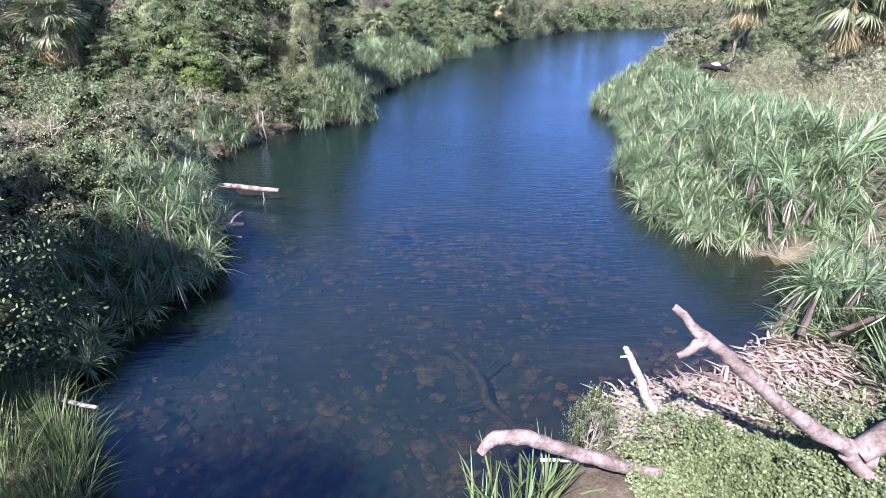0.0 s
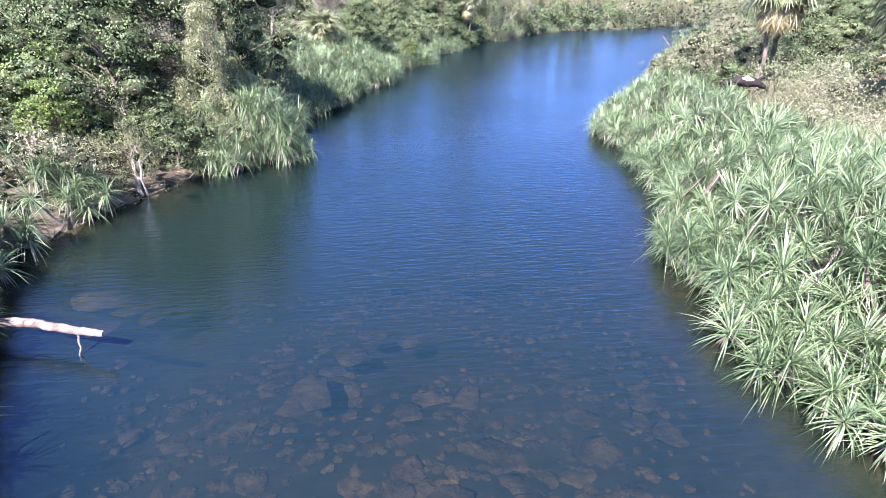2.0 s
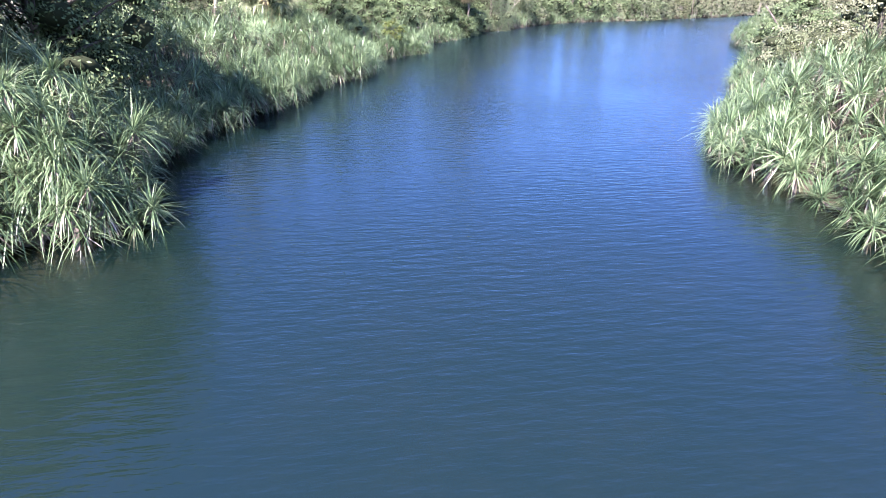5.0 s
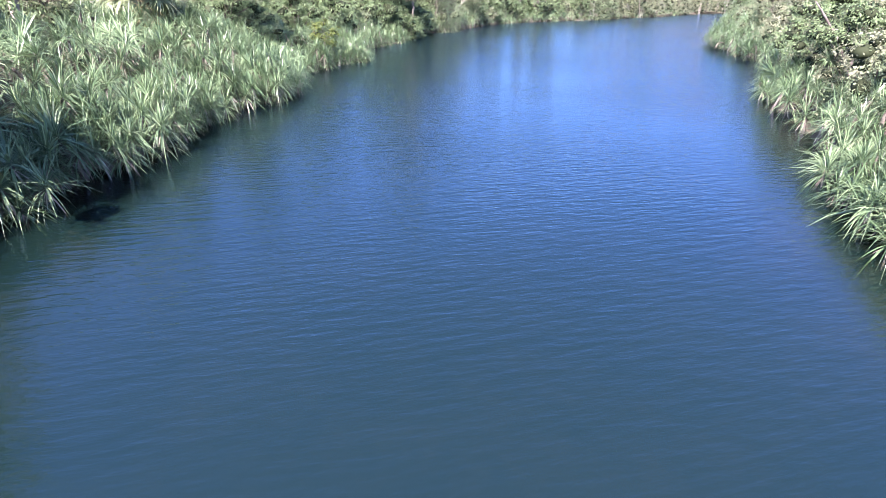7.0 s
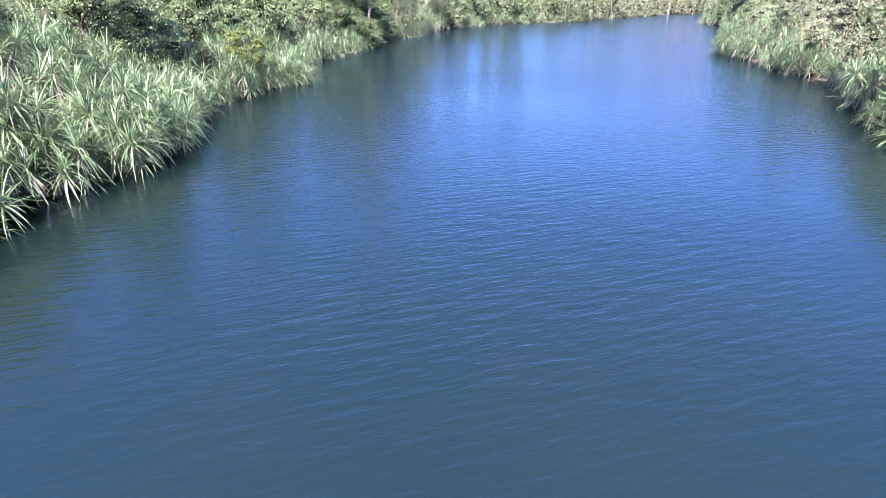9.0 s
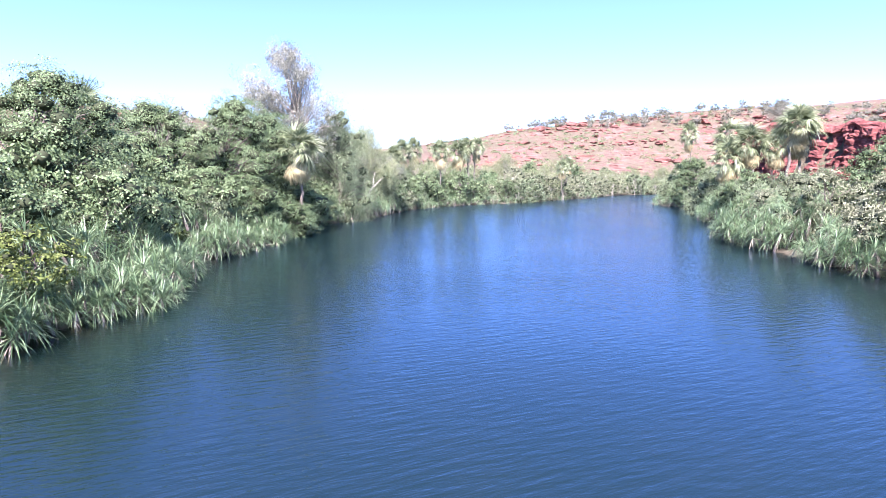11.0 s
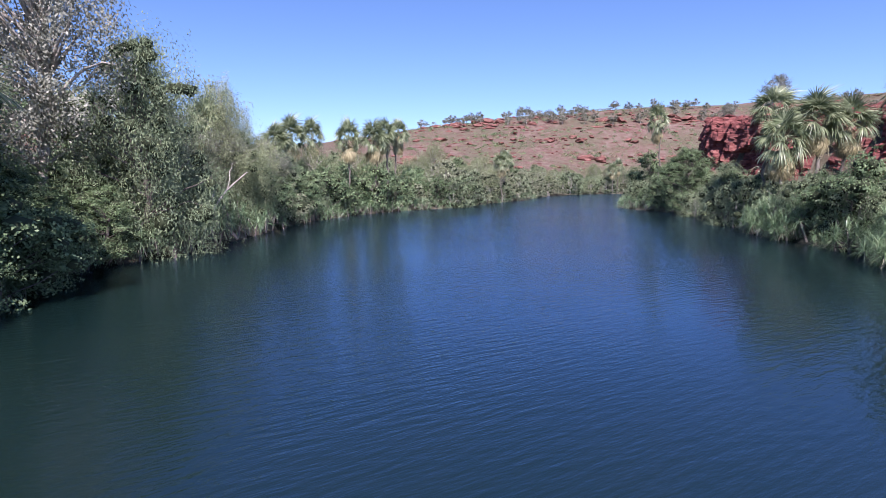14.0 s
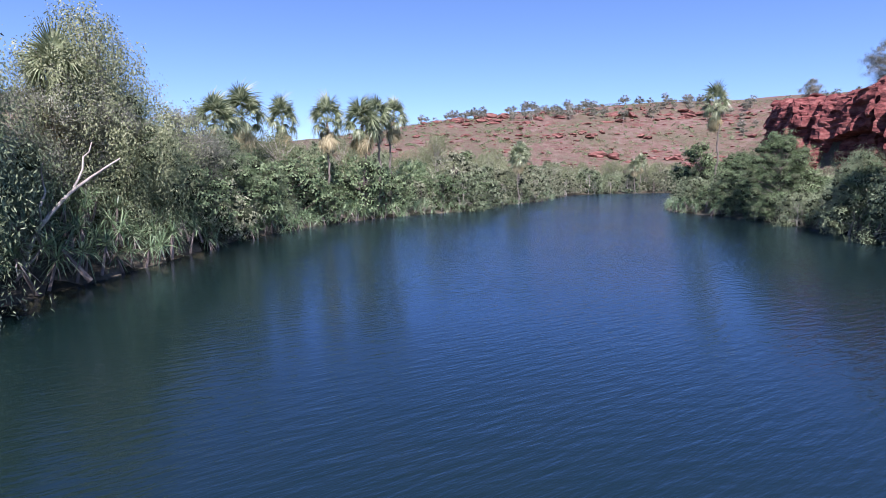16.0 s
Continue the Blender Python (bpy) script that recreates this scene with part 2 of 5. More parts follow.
def tube(mesh, points, radii, sides=6, slot=0):
    """A tapered limb along a line of points."""
    p = np.asarray(points, float)
    r = np.asarray(radii, float)
    t = np.gradient(p, axis=0)
    t /= np.linalg.norm(t, axis=1)[:, None] + 1e-9
    ref = np.where(np.abs(t[:, 2:3]) > 0.9, (1.0, 0, 0), (0, 0, 1.0))
    a = np.cross(t, ref)
    a /= np.linalg.norm(a, axis=1)[:, None] + 1e-9
    b = np.cross(t, a)
    w = np.linspace(0, 2 * np.pi, sides, endpoint=False)
    ring = p[:, None] + r[:, None, None] * (np.cos(w)[None, :, None] * a[:, None] + np.sin(w)[None, :, None] * b[:, None])
    i, j = np.meshgrid(np.arange(len(p) - 1), np.arange(sides), indexing="ij")
    k = (j + 1) % sides
    faces = np.stack([i * sides + j, i * sides + k, (i + 1) * sides + k, (i + 1) * sides + j], -1).reshape(-1, 4)
    mesh.add(ring.reshape(-1, 3), faces, slot)
    top = (len(p) - 1) * sides
    mesh.add(np.concatenate([ring[-1], p[-1:]]), [[q, (q + 1) % sides, sides] for q in range(sides)], slot)
    mesh.add(np.concatenate([ring[0], p[:1]]), [[(q + 1) % sides, q, sides] for q in range(sides)], slot)


def bend(a, b, sag, steps, r):
    """A crooked line from a to b."""
    a, b = np.asarray(a, float), np.asarray(b, float)
    s = np.linspace(0, 1, steps)[:, None]
    off = np.cumsum(r.normal(0, 1, (steps, 3)), 0)
    off -= s * off[-1]
    off[0] = 0
    return a + (b - a) * s + np.array([0, 0, sag]) * (s * (1 - s) * 4) + off * np.linalg.norm(b - a) * 0.035


def blades(mesh, base, out, length, width, droop, segs=4, slot=0, tip=0.08):
    """Strap leaves: rows of base points and ways; each bends down along its length."""
    n = len(base)
    s = np.linspace(0, 1, segs + 1)
    flat = out.copy()
    flat[:, 2] = 0
    flat /= np.linalg.norm(flat, axis=1)[:, None] + 1e-6
    side = np.cross(flat, (0, 0, 1.0))
    mid = base[:, None] + length[:, None, None] * (s[None, :, None] * out[:, None] + (-droop[:, None] * s[None] ** 2)[..., None] * np.array([0, 0, 1.0]))
    w = width[:, None] * np.clip(np.minimum(0.55 + 2.5 * s, 1.0) * (1 - s**2.2), tip, 1)[None]
    v = np.stack([mid - w[..., None] * side[:, None] / 2, mid + w[..., None] * side[:, None] / 2], 2).reshape(n, -1, 3)
    k = np.arange(segs)
    q = np.stack([2 * k, 2 * k + 1, 2 * k + 3, 2 * k + 2], -1)
    faces = (q[None] + (np.arange(n) * 2 * (segs + 1))[:, None, None]).reshape(-1, 4)
    mesh.add(v.reshape(-1, 3), faces, slot)


def way(azimuth, height):
    return np.stack([np.cos(azimuth) * np.cos(height), np.sin(azimuth) * np.cos(height), np.sin(height)], -1)


def rosette(mesh, centre, count, length, r, slot=0, low=-0.25, high=1.5, width=0.034, segs=3, tilt=0.22):
    """A screw-pine head: leaves spiral out from upright to arching over."""
    i = np.arange(count)
    u = (i + 0.5) / count
    az = i * 2.399 + r.uniform(-0.5, 0.5, count)
    el = high + (low - high) * u**0.8 + r.normal(0, 0.16, count)
    base = np.asarray(centre, float) + np.stack([0.05 * np.cos(az), 0.05 * np.sin(az), 0.24 * (1 - u)], -1)
    ln = length * r.uniform(0.55, 1.12, count) * (0.72 + 0.28 * np.sin(np.pi * np.clip(u + 0.15, 0, 1)))
    out = way(az, el) + np.array([*r.normal(0, tilt, 2), 0.0])
    out /= np.linalg.norm(out, axis=1)[:, None]
    blades(mesh, base, out, ln, width * r.uniform(0.75, 1.25, count), r.uniform(0.25, 1.15, count) * (0.45 + 0.55 * u), segs, slot)


def skirt(mesh, centre, count, length, r, slot=0):
    az = r.uniform(0, 2 * np.pi, count)
    blades(mesh, np.asarray(centre, float) + np.zeros((count, 3)), way(az, r.uniform(-1.35, -0.5, count)), length * r.uniform(0.5, 1, count), np.full(count, 0.05), r.uniform(0.1, 0.4, count), 2, slot)


def leaves(mesh, centre, out, length, width, r, slot=0, hang=0.0, loose=0.9):
    """Small pointed leaves, one quad each, laid like loose shingles that face out and up."""
    n = len(centre)
    face = out + r.normal(0, loose * 0.55, (n, 3)) + (0, 0, 0.4)
    d = r.normal(0, 1, (n, 3)) + out * 0.5
    d[:, 2] -= 0.3 + hang
    d -= face * (np.sum(d * face, 1) / (np.sum(face * face, 1) + 1e-6))[:, None]
    d /= np.linalg.norm(d, axis=1)[:, None] + 1e-6
    side = np.cross(d, face)
    side /= np.linalg.norm(side, axis=1)[:, None] + 1e-6
    ln = (length * r.uniform(0.6, 1.25, n))[:, None]
    wd = (width * r.uniform(0.7, 1.2, n))[:, None]
    v = np.stack([centre, centre + 0.45 * ln * d + wd / 2 * side, centre + ln * d, centre + 0.45 * ln * d - wd / 2 * side], 1)
    mesh.add(v.reshape(-1, 3), np.arange(4 * n).reshape(n, 4), slot)


def tree_mesh(seed, height, spread, lobes, count, leaf, wide, trunk_r, mats, foot=0.25, hang=0.0, lean=(0, 0), gap=0.35, squash=0.75, stems=1, core=0.42):
    """Trunk with limbs, and a crown of leaf clumps with gaps between them. Returns (trunk mesh, crown mesh)."""
    r = np.random.default_rng(seed)
    wood, green = Mesh(), Mesh()
    lean = np.array([lean[0], lean[1], 0.0])
    bases = [np.array([r.uniform(-0.3, 0.3), r.uniform(-0.3, 0.3), 0]) * (stems > 1) for _ in range(stems)]
    forks = []
    for b in bases:
        t = b + np.array([r.uniform(-0.1, 0.1) * height, r.uniform(-0.1, 0.1) * height, height * r.uniform(0.5, 0.65)]) + lean * 0.6
        line = bend(b - (0, 0, 0.3), t, 0, 7, r)
        tube(wood, line, np.linspace(trunk_r, trunk_r * 0.5, 7), 7)
        forks.append(line)
    centres, sizes = [], []
    for i in range(lobes):
        u = (i + 0.5) / lobes
        z = foot + (1 - foot) * r.uniform(0, 1) ** 0.85
        ring = spread * np.sqrt(max(0.05, 1 - abs(2 * (z - foot) / (1 - foot) - 0.85) ** 2.2 * 0.8)) * r.uniform(0.25, 0.95)
        a = i * 2.399 + r.uniform(-0.4, 0.4)
        c = np.array([np.cos(a) * ring, np.sin(a) * ring, z * height]) + lean * z
        centres.append(c)
        sizes.append(spread * r.uniform(0.24, 0.44) * (1.12 - 0.25 * z))
        line = forks[i % stems]
        k = min(6, max(2, int(z * 8)))
        tube(wood, bend(line[k], c, 0.05 * height * r.uniform(-0.3, 1), 5, r), np.linspace(trunk_r * 0.38, trunk_r * 0.06, 5), 4)
    share = np.array(sizes) ** 2
    share = (share / share.sum() * count).astype(int)
    ball = bmesh.new()
    bmesh.ops.create_icosphere(ball, subdivisions=1, radius=1)
    shell, sides = np.array([q.co[:] for q in ball.verts]), np.array([[q.index for q in w.verts] for w in ball.faces])
    ball.free()
    for c, s, n in zip(centres, sizes, share):
        # a dark core inside each clump: shade between the leaves, put into colour
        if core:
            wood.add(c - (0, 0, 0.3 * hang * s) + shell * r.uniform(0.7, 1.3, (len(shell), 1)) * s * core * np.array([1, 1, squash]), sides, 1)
        # each clump is made of flat sprays, with gaps between
        d = r.normal(0, 1, (n, 3))
        d /= np.linalg.norm(d, axis=1)[:, None]
        if core:
            pads = max(6, n // 75)
            k = np.arange(pads) + 0.5
            rise = 1 - 1.75 * k / pads
            turn = k * 2.399 + r.uniform(0, 6.28)
            flat = np.sqrt(np.clip(1 - rise**2, 0, 1))
            tip = np.stack([flat * np.cos(turn), flat * np.sin(turn), rise], -1) + r.normal(0, 0.15, (pads, 3))
            far = s * r.uniform(0.72, 1.18, pads)
            who = r.integers(0, pads, n)
            size = (s * r.uniform(0.32, 0.6, pads))[who] * r.uniform(0, 1, n) ** 0.55
            d[:, 2] *= 0.6
            side = d * size[:, None]
            side[:, 2] -= 0.4 * size**2 / s
            p = c + (tip[who] * far[who][:, None] + side) * np.array([1, 1, squash])
            # a few leaves between the sprays
            loose = r.uniform(0, 1, n) < 0.3
            d /= np.linalg.norm(d, axis=1)[:, None]
            p[loose] = (c + d * (s * (core * 0.9 + 0.3 * r.uniform(0, 1, n)))[:, None] * np.array([1, 1, squash]))[loose]
        else:
            sprays = max(4, n // 60)
            hub = c + r.normal(0, 1, (sprays, 3)).clip(-1.5, 1.5) * s * np.array([0.5, 0.5, 0.5 * squash])
            p = hub[r.integers(0, sprays, n)] + d * (s * gap * r.uniform(0.2, 1.0, n) ** 0.6)[:, None] * np.array([1, 1, squash])
        if hang:
            p[:, 2] -= hang * s * r.uniform(0, 1.6, n) ** 1.5
        out = p - c
        out /= np.linalg.norm(out, axis=1)[:, None] + 1e-6
        leaves(green, p, out, leaf, wide, r, 0, hang)
    # the trunk mesh carries the dark shade cores too
    return wood.data("trunk", [mats[0], SHADE_CORE], True), green.data("crown", [mats[1]])


# ---- river outline ----
LEFT = np.array([(-4.0, -6), (-5.9, 7.0), (-7.9, 9.5), (-9.2, 11.5), (-9.0, 12.8), (-7.7, 14.1), (-6.9, 16.9), (-9.1, 20.7), (-11.0, 25.4), (-12.7, 28.8), (-11.2, 33.2), (-9.2, 38.4), (-5.2, 40.4), (-5.8, 44), (-6.4, 48), (-6.5, 51.4), (-4.8, 55), (-3.7, 59), (-2.9, 64.5), (0.2, 69.4), (0.1, 78.5), (5.5, 87.5), (6.3, 97.4), (9.7, 104), (13.0, 112.0), (16, 122.0), (21.6, 127.2), (24.8, 131.8), (28.8, 138.4), (33, 145.6), (40.6, 154), (48, 159.6), (56, 164), (68, 167.5), (80, 178), (96, 187), (115, 203), (132, 215), (150, 220), (175, 217), (215, 205)])
RIGHT = np.array([(-1.5, -6), (0.7, 6.6), (2.8, 8.4), (4.1, 10.0), (5.4, 10.3), (6.9, 10.4), (9.1, 12.4), (11.2, 13.6), (14.4, 15.4), (11.0, 17.0), (10.0, 18.6), (9.4, 22), (10.2, 27.5), (12.2, 32), (13.8, 38), (13.8, 43), (14.3, 47.0), (16.6, 50.6), (21.8, 57.8), (24.6, 63.0), (31.8, 71), (38, 78.6), (39.8, 84.4), (44.0, 92.3), (45.4, 96.8), (52, 102.4), (57.8, 107), (62.6, 115.8), (74.0, 126.0), (80.8, 135), (85, 142), (88, 152.5), (94, 158.5), (112, 168), (130, 177), (160, 179), (215, 172)])
RING = np.concatenate([LEFT, RIGHT[::-1]])


def line_distance(px, py, line):
    """Distance to a polyline, and whether the place lies to its right."""
    best, right = np.full(px.shape, 1e9), np.zeros(px.shape, bool)
    for (ax, ay), (bx, by) in zip(line[:-1], line[1:]):
        dx, dy = bx - ax, by - ay
        t = np.clip(((px - ax) * dx + (py - ay) * dy) / (dx * dx + dy * dy), 0, 1)
        d = np.hypot(px - ax - t * dx, py - ay - t * dy)
        side = (px - ax) * dy - (py - ay) * dx > 0
        right = np.where(d < best, side, right)
        best = np.minimum(best, d)
    return best, right


def in_river(px, py):
    inside = np.zeros(px.shape, bool)
    for (ax, ay), (bx, by) in zip(RING, np.roll(RING, -1, 0)):
        cross = (ay > py) != (by > py)
        inside ^= cross & (px < (bx - ax) * (py - ay) / (by - ay + 1e-12) + ax)
    return inside


def smooth(a):
    a = np.clip(a, 0, 1)
    return a * a * (3 - 2 * a)


def wave(x, y, seed=0, scale=1.0):
    """A soft, even-tempered sum of sines for uneven ground."""
    r = np.random.default_rng(100 + seed)
    out = np.zeros(np.shape(x))
    for k in range(9):
        a, f = r.uniform(0, 2 * np.pi), 1.75 ** (k * 0.55)
        out = out + np.sin((x * np.cos(a) + y * np.sin(a)) * f / scale + r.uniform(0, 6.28)) / f**0.8
    return out * 0.4


CLIFF = np.array([(52, 70), (72, 88), (86, 106), (91, 118), (93, 131), (96.5, 145), (108, 155), (140, 160), (215, 152)])


def terrain(x, y):
    """Height of the ground."""
    x, y = np.asarray(x, float), np.asarray(y, float)
    dl, _ = line_distance(x, y, LEFT)
    dr, _ = line_distance(x, y, RIGHT)
    d = np.minimum(dl, dr)
    wet = in_river(x, y)
    shallow = smooth((34 - y) / 22)
    bed = -0.12 - np.minimum(0.55 * d, 2.6 - 1.5 * shallow) + 0.12 * wave(x, y, 1, 0.8) + 0.4 * np.exp(-(((x - 1.0) / 4) ** 2) - ((y - 19) / 6) ** 2)
    bank = -0.12 + 0.24 * smooth(d / 0.9) + 0.75 * smooth(d / 3.5) + 1.5 * smooth((d - 4) / 22) + 0.12 * wave(x, y, 2, 1.1) * smooth(d / 2)
    rightside = dr < dl
    dc, behind = line_distance(x, y, CLIFF)
    step = smooth((x + y - 158) / 26) * np.where(behind & rightside, 10.5 * smooth((dc - 1.5) / 3.0) + 29 * smooth((dc - 8) / 240), 0)
    north = np.where(rightside, 0, smooth((0.55 * x + 0.84 * y - 150) / 90))
    hill = np.where(rightside, 0, (56 * north + 17 * (1 - north)) * smooth((d - 22 - 34 * (1 - north)) / 235))
    low = smooth((np.hypot(x - 8, y - 60) - 60) / 300) * np.exp(-(((np.degrees(np.arctan2(x - 8, y - 60)) - 12) / 9) ** 2))
    turn = np.degrees(np.arctan2(x - 8, y - 60))
    hill = 1.055 * hill * (1 - 0.35 * low) * (0.64 + 0.38 * smooth((turn - 20) / 28))
    high = step + hill
    rough = 1.6 * wave(x, y, 3, 16) * smooth(high / 12)
    return np.where(wet, bed, bank + high + rough)


def axis(lo, a, b, hi, fine, grow=1.13):
    mid = list(np.arange(a, b, fine))
    left, right, s = [], [], fine
    p, q = a, mid[-1]
    while p > lo or q < hi:
        s = min(s * (grow if s < 1.6 else 1.1), 30)
        p, q = p - s, q + s
        if p > lo:
            left.append(p)
        if q < hi:
            right.append(q)
    return np.array(left[::-1] + mid + right)


gx, gy = axis(-900, -20, 20, 1400, 0.5, 1.02), axis(-700, -4, 60, 1500, 0.5, 1.02)
X, Y = np.meshgrid(gx, gy, indexing="ij")
Z = terrain(X, Y)
nx, ny = X.shape
ii, jj = np.meshgrid(np.arange(nx - 1), np.arange(ny - 1), indexing="ij")
quads = np.stack([ii * ny + jj, (ii + 1) * ny + jj, (ii + 1) * ny + jj + 1, ii * ny + jj + 1], -1).reshape(-1, 4)
fz = Z.ravel()[quads].mean(1)
fx, fy = X.ravel()[quads].mean(1), Y.ravel()[quads].mean(1)
ground_mesh = Mesh()
ground_mesh.add(np.stack([X, Y, Z], -1).reshape(-1, 3), quads)
ground_mesh.m = [np.where(fz < -0.02, 1, np.where((fz > 6.5) & ~((fx < 0) & (fy < 135)), 2, 0))]
ground = tagged(new("ground", ground_mesh.data("ground", [LITTER, SILT, RED_EARTH], True)), "litter-strewn banks rising to stony red hills", "ground", kind="structure")

# water: a fine sheet over the river; the murk thickens with depth
wx, wy = np.arange(-16, 216, 1.5), np.arange(-6, 222, 1.5)
U, V = np.meshgrid(wx, wy, indexing="ij")
mx, my = U.shape
ii, jj = np.meshgrid(np.arange(mx - 1), np.arange(my - 1), indexing="ij")
quads = np.stack([ii * my + jj, (ii + 1) * my + jj, (ii + 1) * my + jj + 1, ii * my + jj + 1], -1).reshape(-1, 4)
depth = np.clip(-terrain(U, V), 0, None).ravel()
keep = depth[quads].max(1) > 0
water_mesh = Mesh()
water_mesh.add(np.stack([U, V, 0 * U], -1).reshape(-1, 3), quads[keep])
water_data = water_mesh.data("water", [WATER], True)
att = water_data.attributes.new("murk", "FLOAT", "POINT")
att.data.foreach_set("value", np.clip(1 - np.exp(-depth * 0.95), 0.0, 0.95))
water = tagged(new("water", water_data), "still blue-green river water with fine ripples", "river", kind="structure")
water.visible_shadow = False


# ---- plants ----
def scatter(line, lo, hi, back, space, r, shift=0.0):
    """Places along a bank between two y limits, from the water's edge to a depth back from it."""
    out = []
    seg = np.diff(line, axis=0)
    ln = np.hypot(seg[:, 0], seg[:, 1])
    total = np.concatenate([[0], np.cumsum(ln)])
    n = int(total[-1] * (back) / space**2)
    s = r.uniform(0, total[-1], n)
    i = np.clip(np.searchsorted(total, s) - 1, 0, len(seg) - 1)
    t = (s - total[i]) / ln[i]
    p = line[i] + seg[i] * t[:, None]
    nrm = np.stack([seg[i, 1], -seg[i, 0]], -1) / ln[i][:, None]
    sign = -1.0 if line is LEFT else 1.0
    off = r.uniform(shift, back, n)
    q = p + sign * nrm * off[:, None]
    ok = (p[:, 1] >= lo) & (p[:, 1] < hi) & (~in_river(q[:, 0], q[:, 1]) | (off < 0))
    return q[ok], off[ok]


def thin(points, space):
    """Drops places that crowd others."""
    kept, grid = [], {}
    for k, (x, y) in enumerate(points):
        c = (int(x // space), int(y // space))
        if all((x - points[j][0]) ** 2 + (y - points[j][1]) ** 2 > space**2 for a in (-1, 0, 1) for b in (-1, 0, 1) for j in grid.get((c[0] + a, c[1] + b), ())):
            grid.setdefault(c, []).append(k)
            kept.append(k)
    return np.array(kept, int)


def make_pandanus(seed, tall):
    r = np.random.default_rng(seed)
    stem, crown, dead = Mesh(), Mesh(), Mesh()
    lean = r.uniform(-0.35, 0.35, 2)
    top = np.array([lean[0], lean[1], tall])
    tube(stem, bend((0, 0, -0.3), top, 0, 5, r), np.linspace(0.10, 0.07, 5), 6)
    heads = [top]
    more = 3 + int(tall * 3.6)
    for k in range(more):
        a = k * 2.4 + r.uniform(0, 1)
        z = tall * (0.14 + 0.76 * (k + r.uniform(0.2, 0.8)) / more)
        o = r.uniform(0.45, 0.85)
        h = np.array([lean[0] * 0.6 + o * np.cos(a), lean[1] * 0.6 + o * np.sin(a), max(z, 0.12)])
        tube(stem, bend(top * 0.35, h, -0.05, 4, r), np.linspace(0.07, 0.05, 4), 5)
        heads.append(h)
    for h in heads:
        rosette(crown, h, 74, r.uniform(1.0, 1.35), r, width=0.034)
        skirt(dead, h, 7, 0.75, r)
    ob = new("pandanus", stem.data("stem", [BARK], True))
    part("leaf_crown", crown.data("leaf_crown", [PANDANUS]), ob)
    part("dead_leaves", dead.data("dead_leaves", [DEAD_LEAF]), ob, "dry tan leaves hanging under the crown")
    return tagged(ob, "spiky grey-green pandanus with strap leaves at the water's edge", "plant", "pandanus along the banks")


pandanus_kinds = [make_pandanus(11 + k, h) for k, h in enumerate((0.5, 0.8, 1.2, 1.7, 2.3, 2.9))]


def loose_rosettes(name, places, heights, label, material=PANDANUS, seed=5, leaf=1.15):
    """Many plant heads in one mesh, for the thick of the bank; plainer ones where the bank lies far off."""
    r = np.random.default_rng(seed)
    near, far = [], []
    for k in range(12):
        m = Mesh()
        if k < 8:
            rosette(m, (0, 0, 0), 72, leaf, r, width=0.034)
        else:
            rosette(m, (0, 0, 0), 40, leaf, r, width=0.055, segs=2)
        skirt(m, (0, 0, -0.05), 4, 0.8, r, 1)
        tube(m, [(0, 0, -1.2), (0, 0, 0)], [0.08, 0.06], 4, 2)
        (near if k < 8 else far).append(m.arrays())
    out = Mesh()
    for (x, y), h in zip(places, heights):
        kinds = near if y < 96 else far
        v, f, m = kinds[r.integers(len(kinds))]
        a, s = r.uniform(0, 6.28), r.uniform(0.75, 1.2)
        tx, ty = r.normal(0, 0.3, 2)
        c, sn = np.cos(a), np.sin(a)
        w = np.stack([v[:, 0] * c - v[:, 1] * sn + tx * v[:, 2], v[:, 0] * sn + v[:, 1] * c + ty * v[:, 2], v[:, 2] - tx * v[:, 0] - ty * v[:, 1]], -1) * s
        out.v.append(w + (x, y, h))
        out.f.append(np.where(f >= 0, f + out.n, -1))
        out.m.append(m)
        out.n += len(v)
    return tagged(new(name, out.data(name, [material, DEAD_LEAF, BARK])), label, "plants", kind="stuff")


# stretches of bank under pandanus: line, from y, to y, depth, spacing, height at the edge, height behind
STRETCHES = [
    (LEFT, 11.2, 21, 3.4, 0.75, 0.8, 1.9), (LEFT, 20, 33, 3.0, 0.95, 0.9, 2.0), (LEFT, 38.6, 47, 4.6, 0.55, 1.5, 3.0),
    (LEFT, 47, 80, 8.5, 0.54, 1.1, 3.2), (LEFT, 80, 92, 4.0, 0.65, 0.8, 2.0), (LEFT, 92, 121, 5.0, 0.7, 0.8, 2.4),
    (LEFT, 120, 143, 4.2, 0.58, 1.1, 2.9), (LEFT, 143, 148, 3.0, 0.65, 0.6, 1.9), (LEFT, 148, 165, 2.4, 0.62, 0.5, 1.2), (LEFT, 165, 205, 3.0, 1.0, 0.5, 1.2),
    (RIGHT, 14.5, 30, 8.0, 0.49, 0.8, 2.5), (RIGHT, 30, 52, 5.6, 0.54, 0.8, 2.4), (RIGHT, 52, 72, 3.0, 0.95, 0.8, 1.7), (RIGHT, 72, 90, 2.8, 1.0, 0.8, 1.9), (RIGHT, 90, 101, 3.4, 0.62, 1.1, 2.4),
    (RIGHT, 101, 112, 2.2, 1.0, 0.8, 1.8), (RIGHT, 112, 120, 3.0, 0.62, 1.1, 2.2), (RIGHT, 120, 128, 2.2, 1.0, 0.8, 1.8), (RIGHT, 128, 165, 2.0, 0.75, 0.4, 0.9),
]
near_things, far_places, far_heights = [], [], []
r = np.random.default_rng(3)
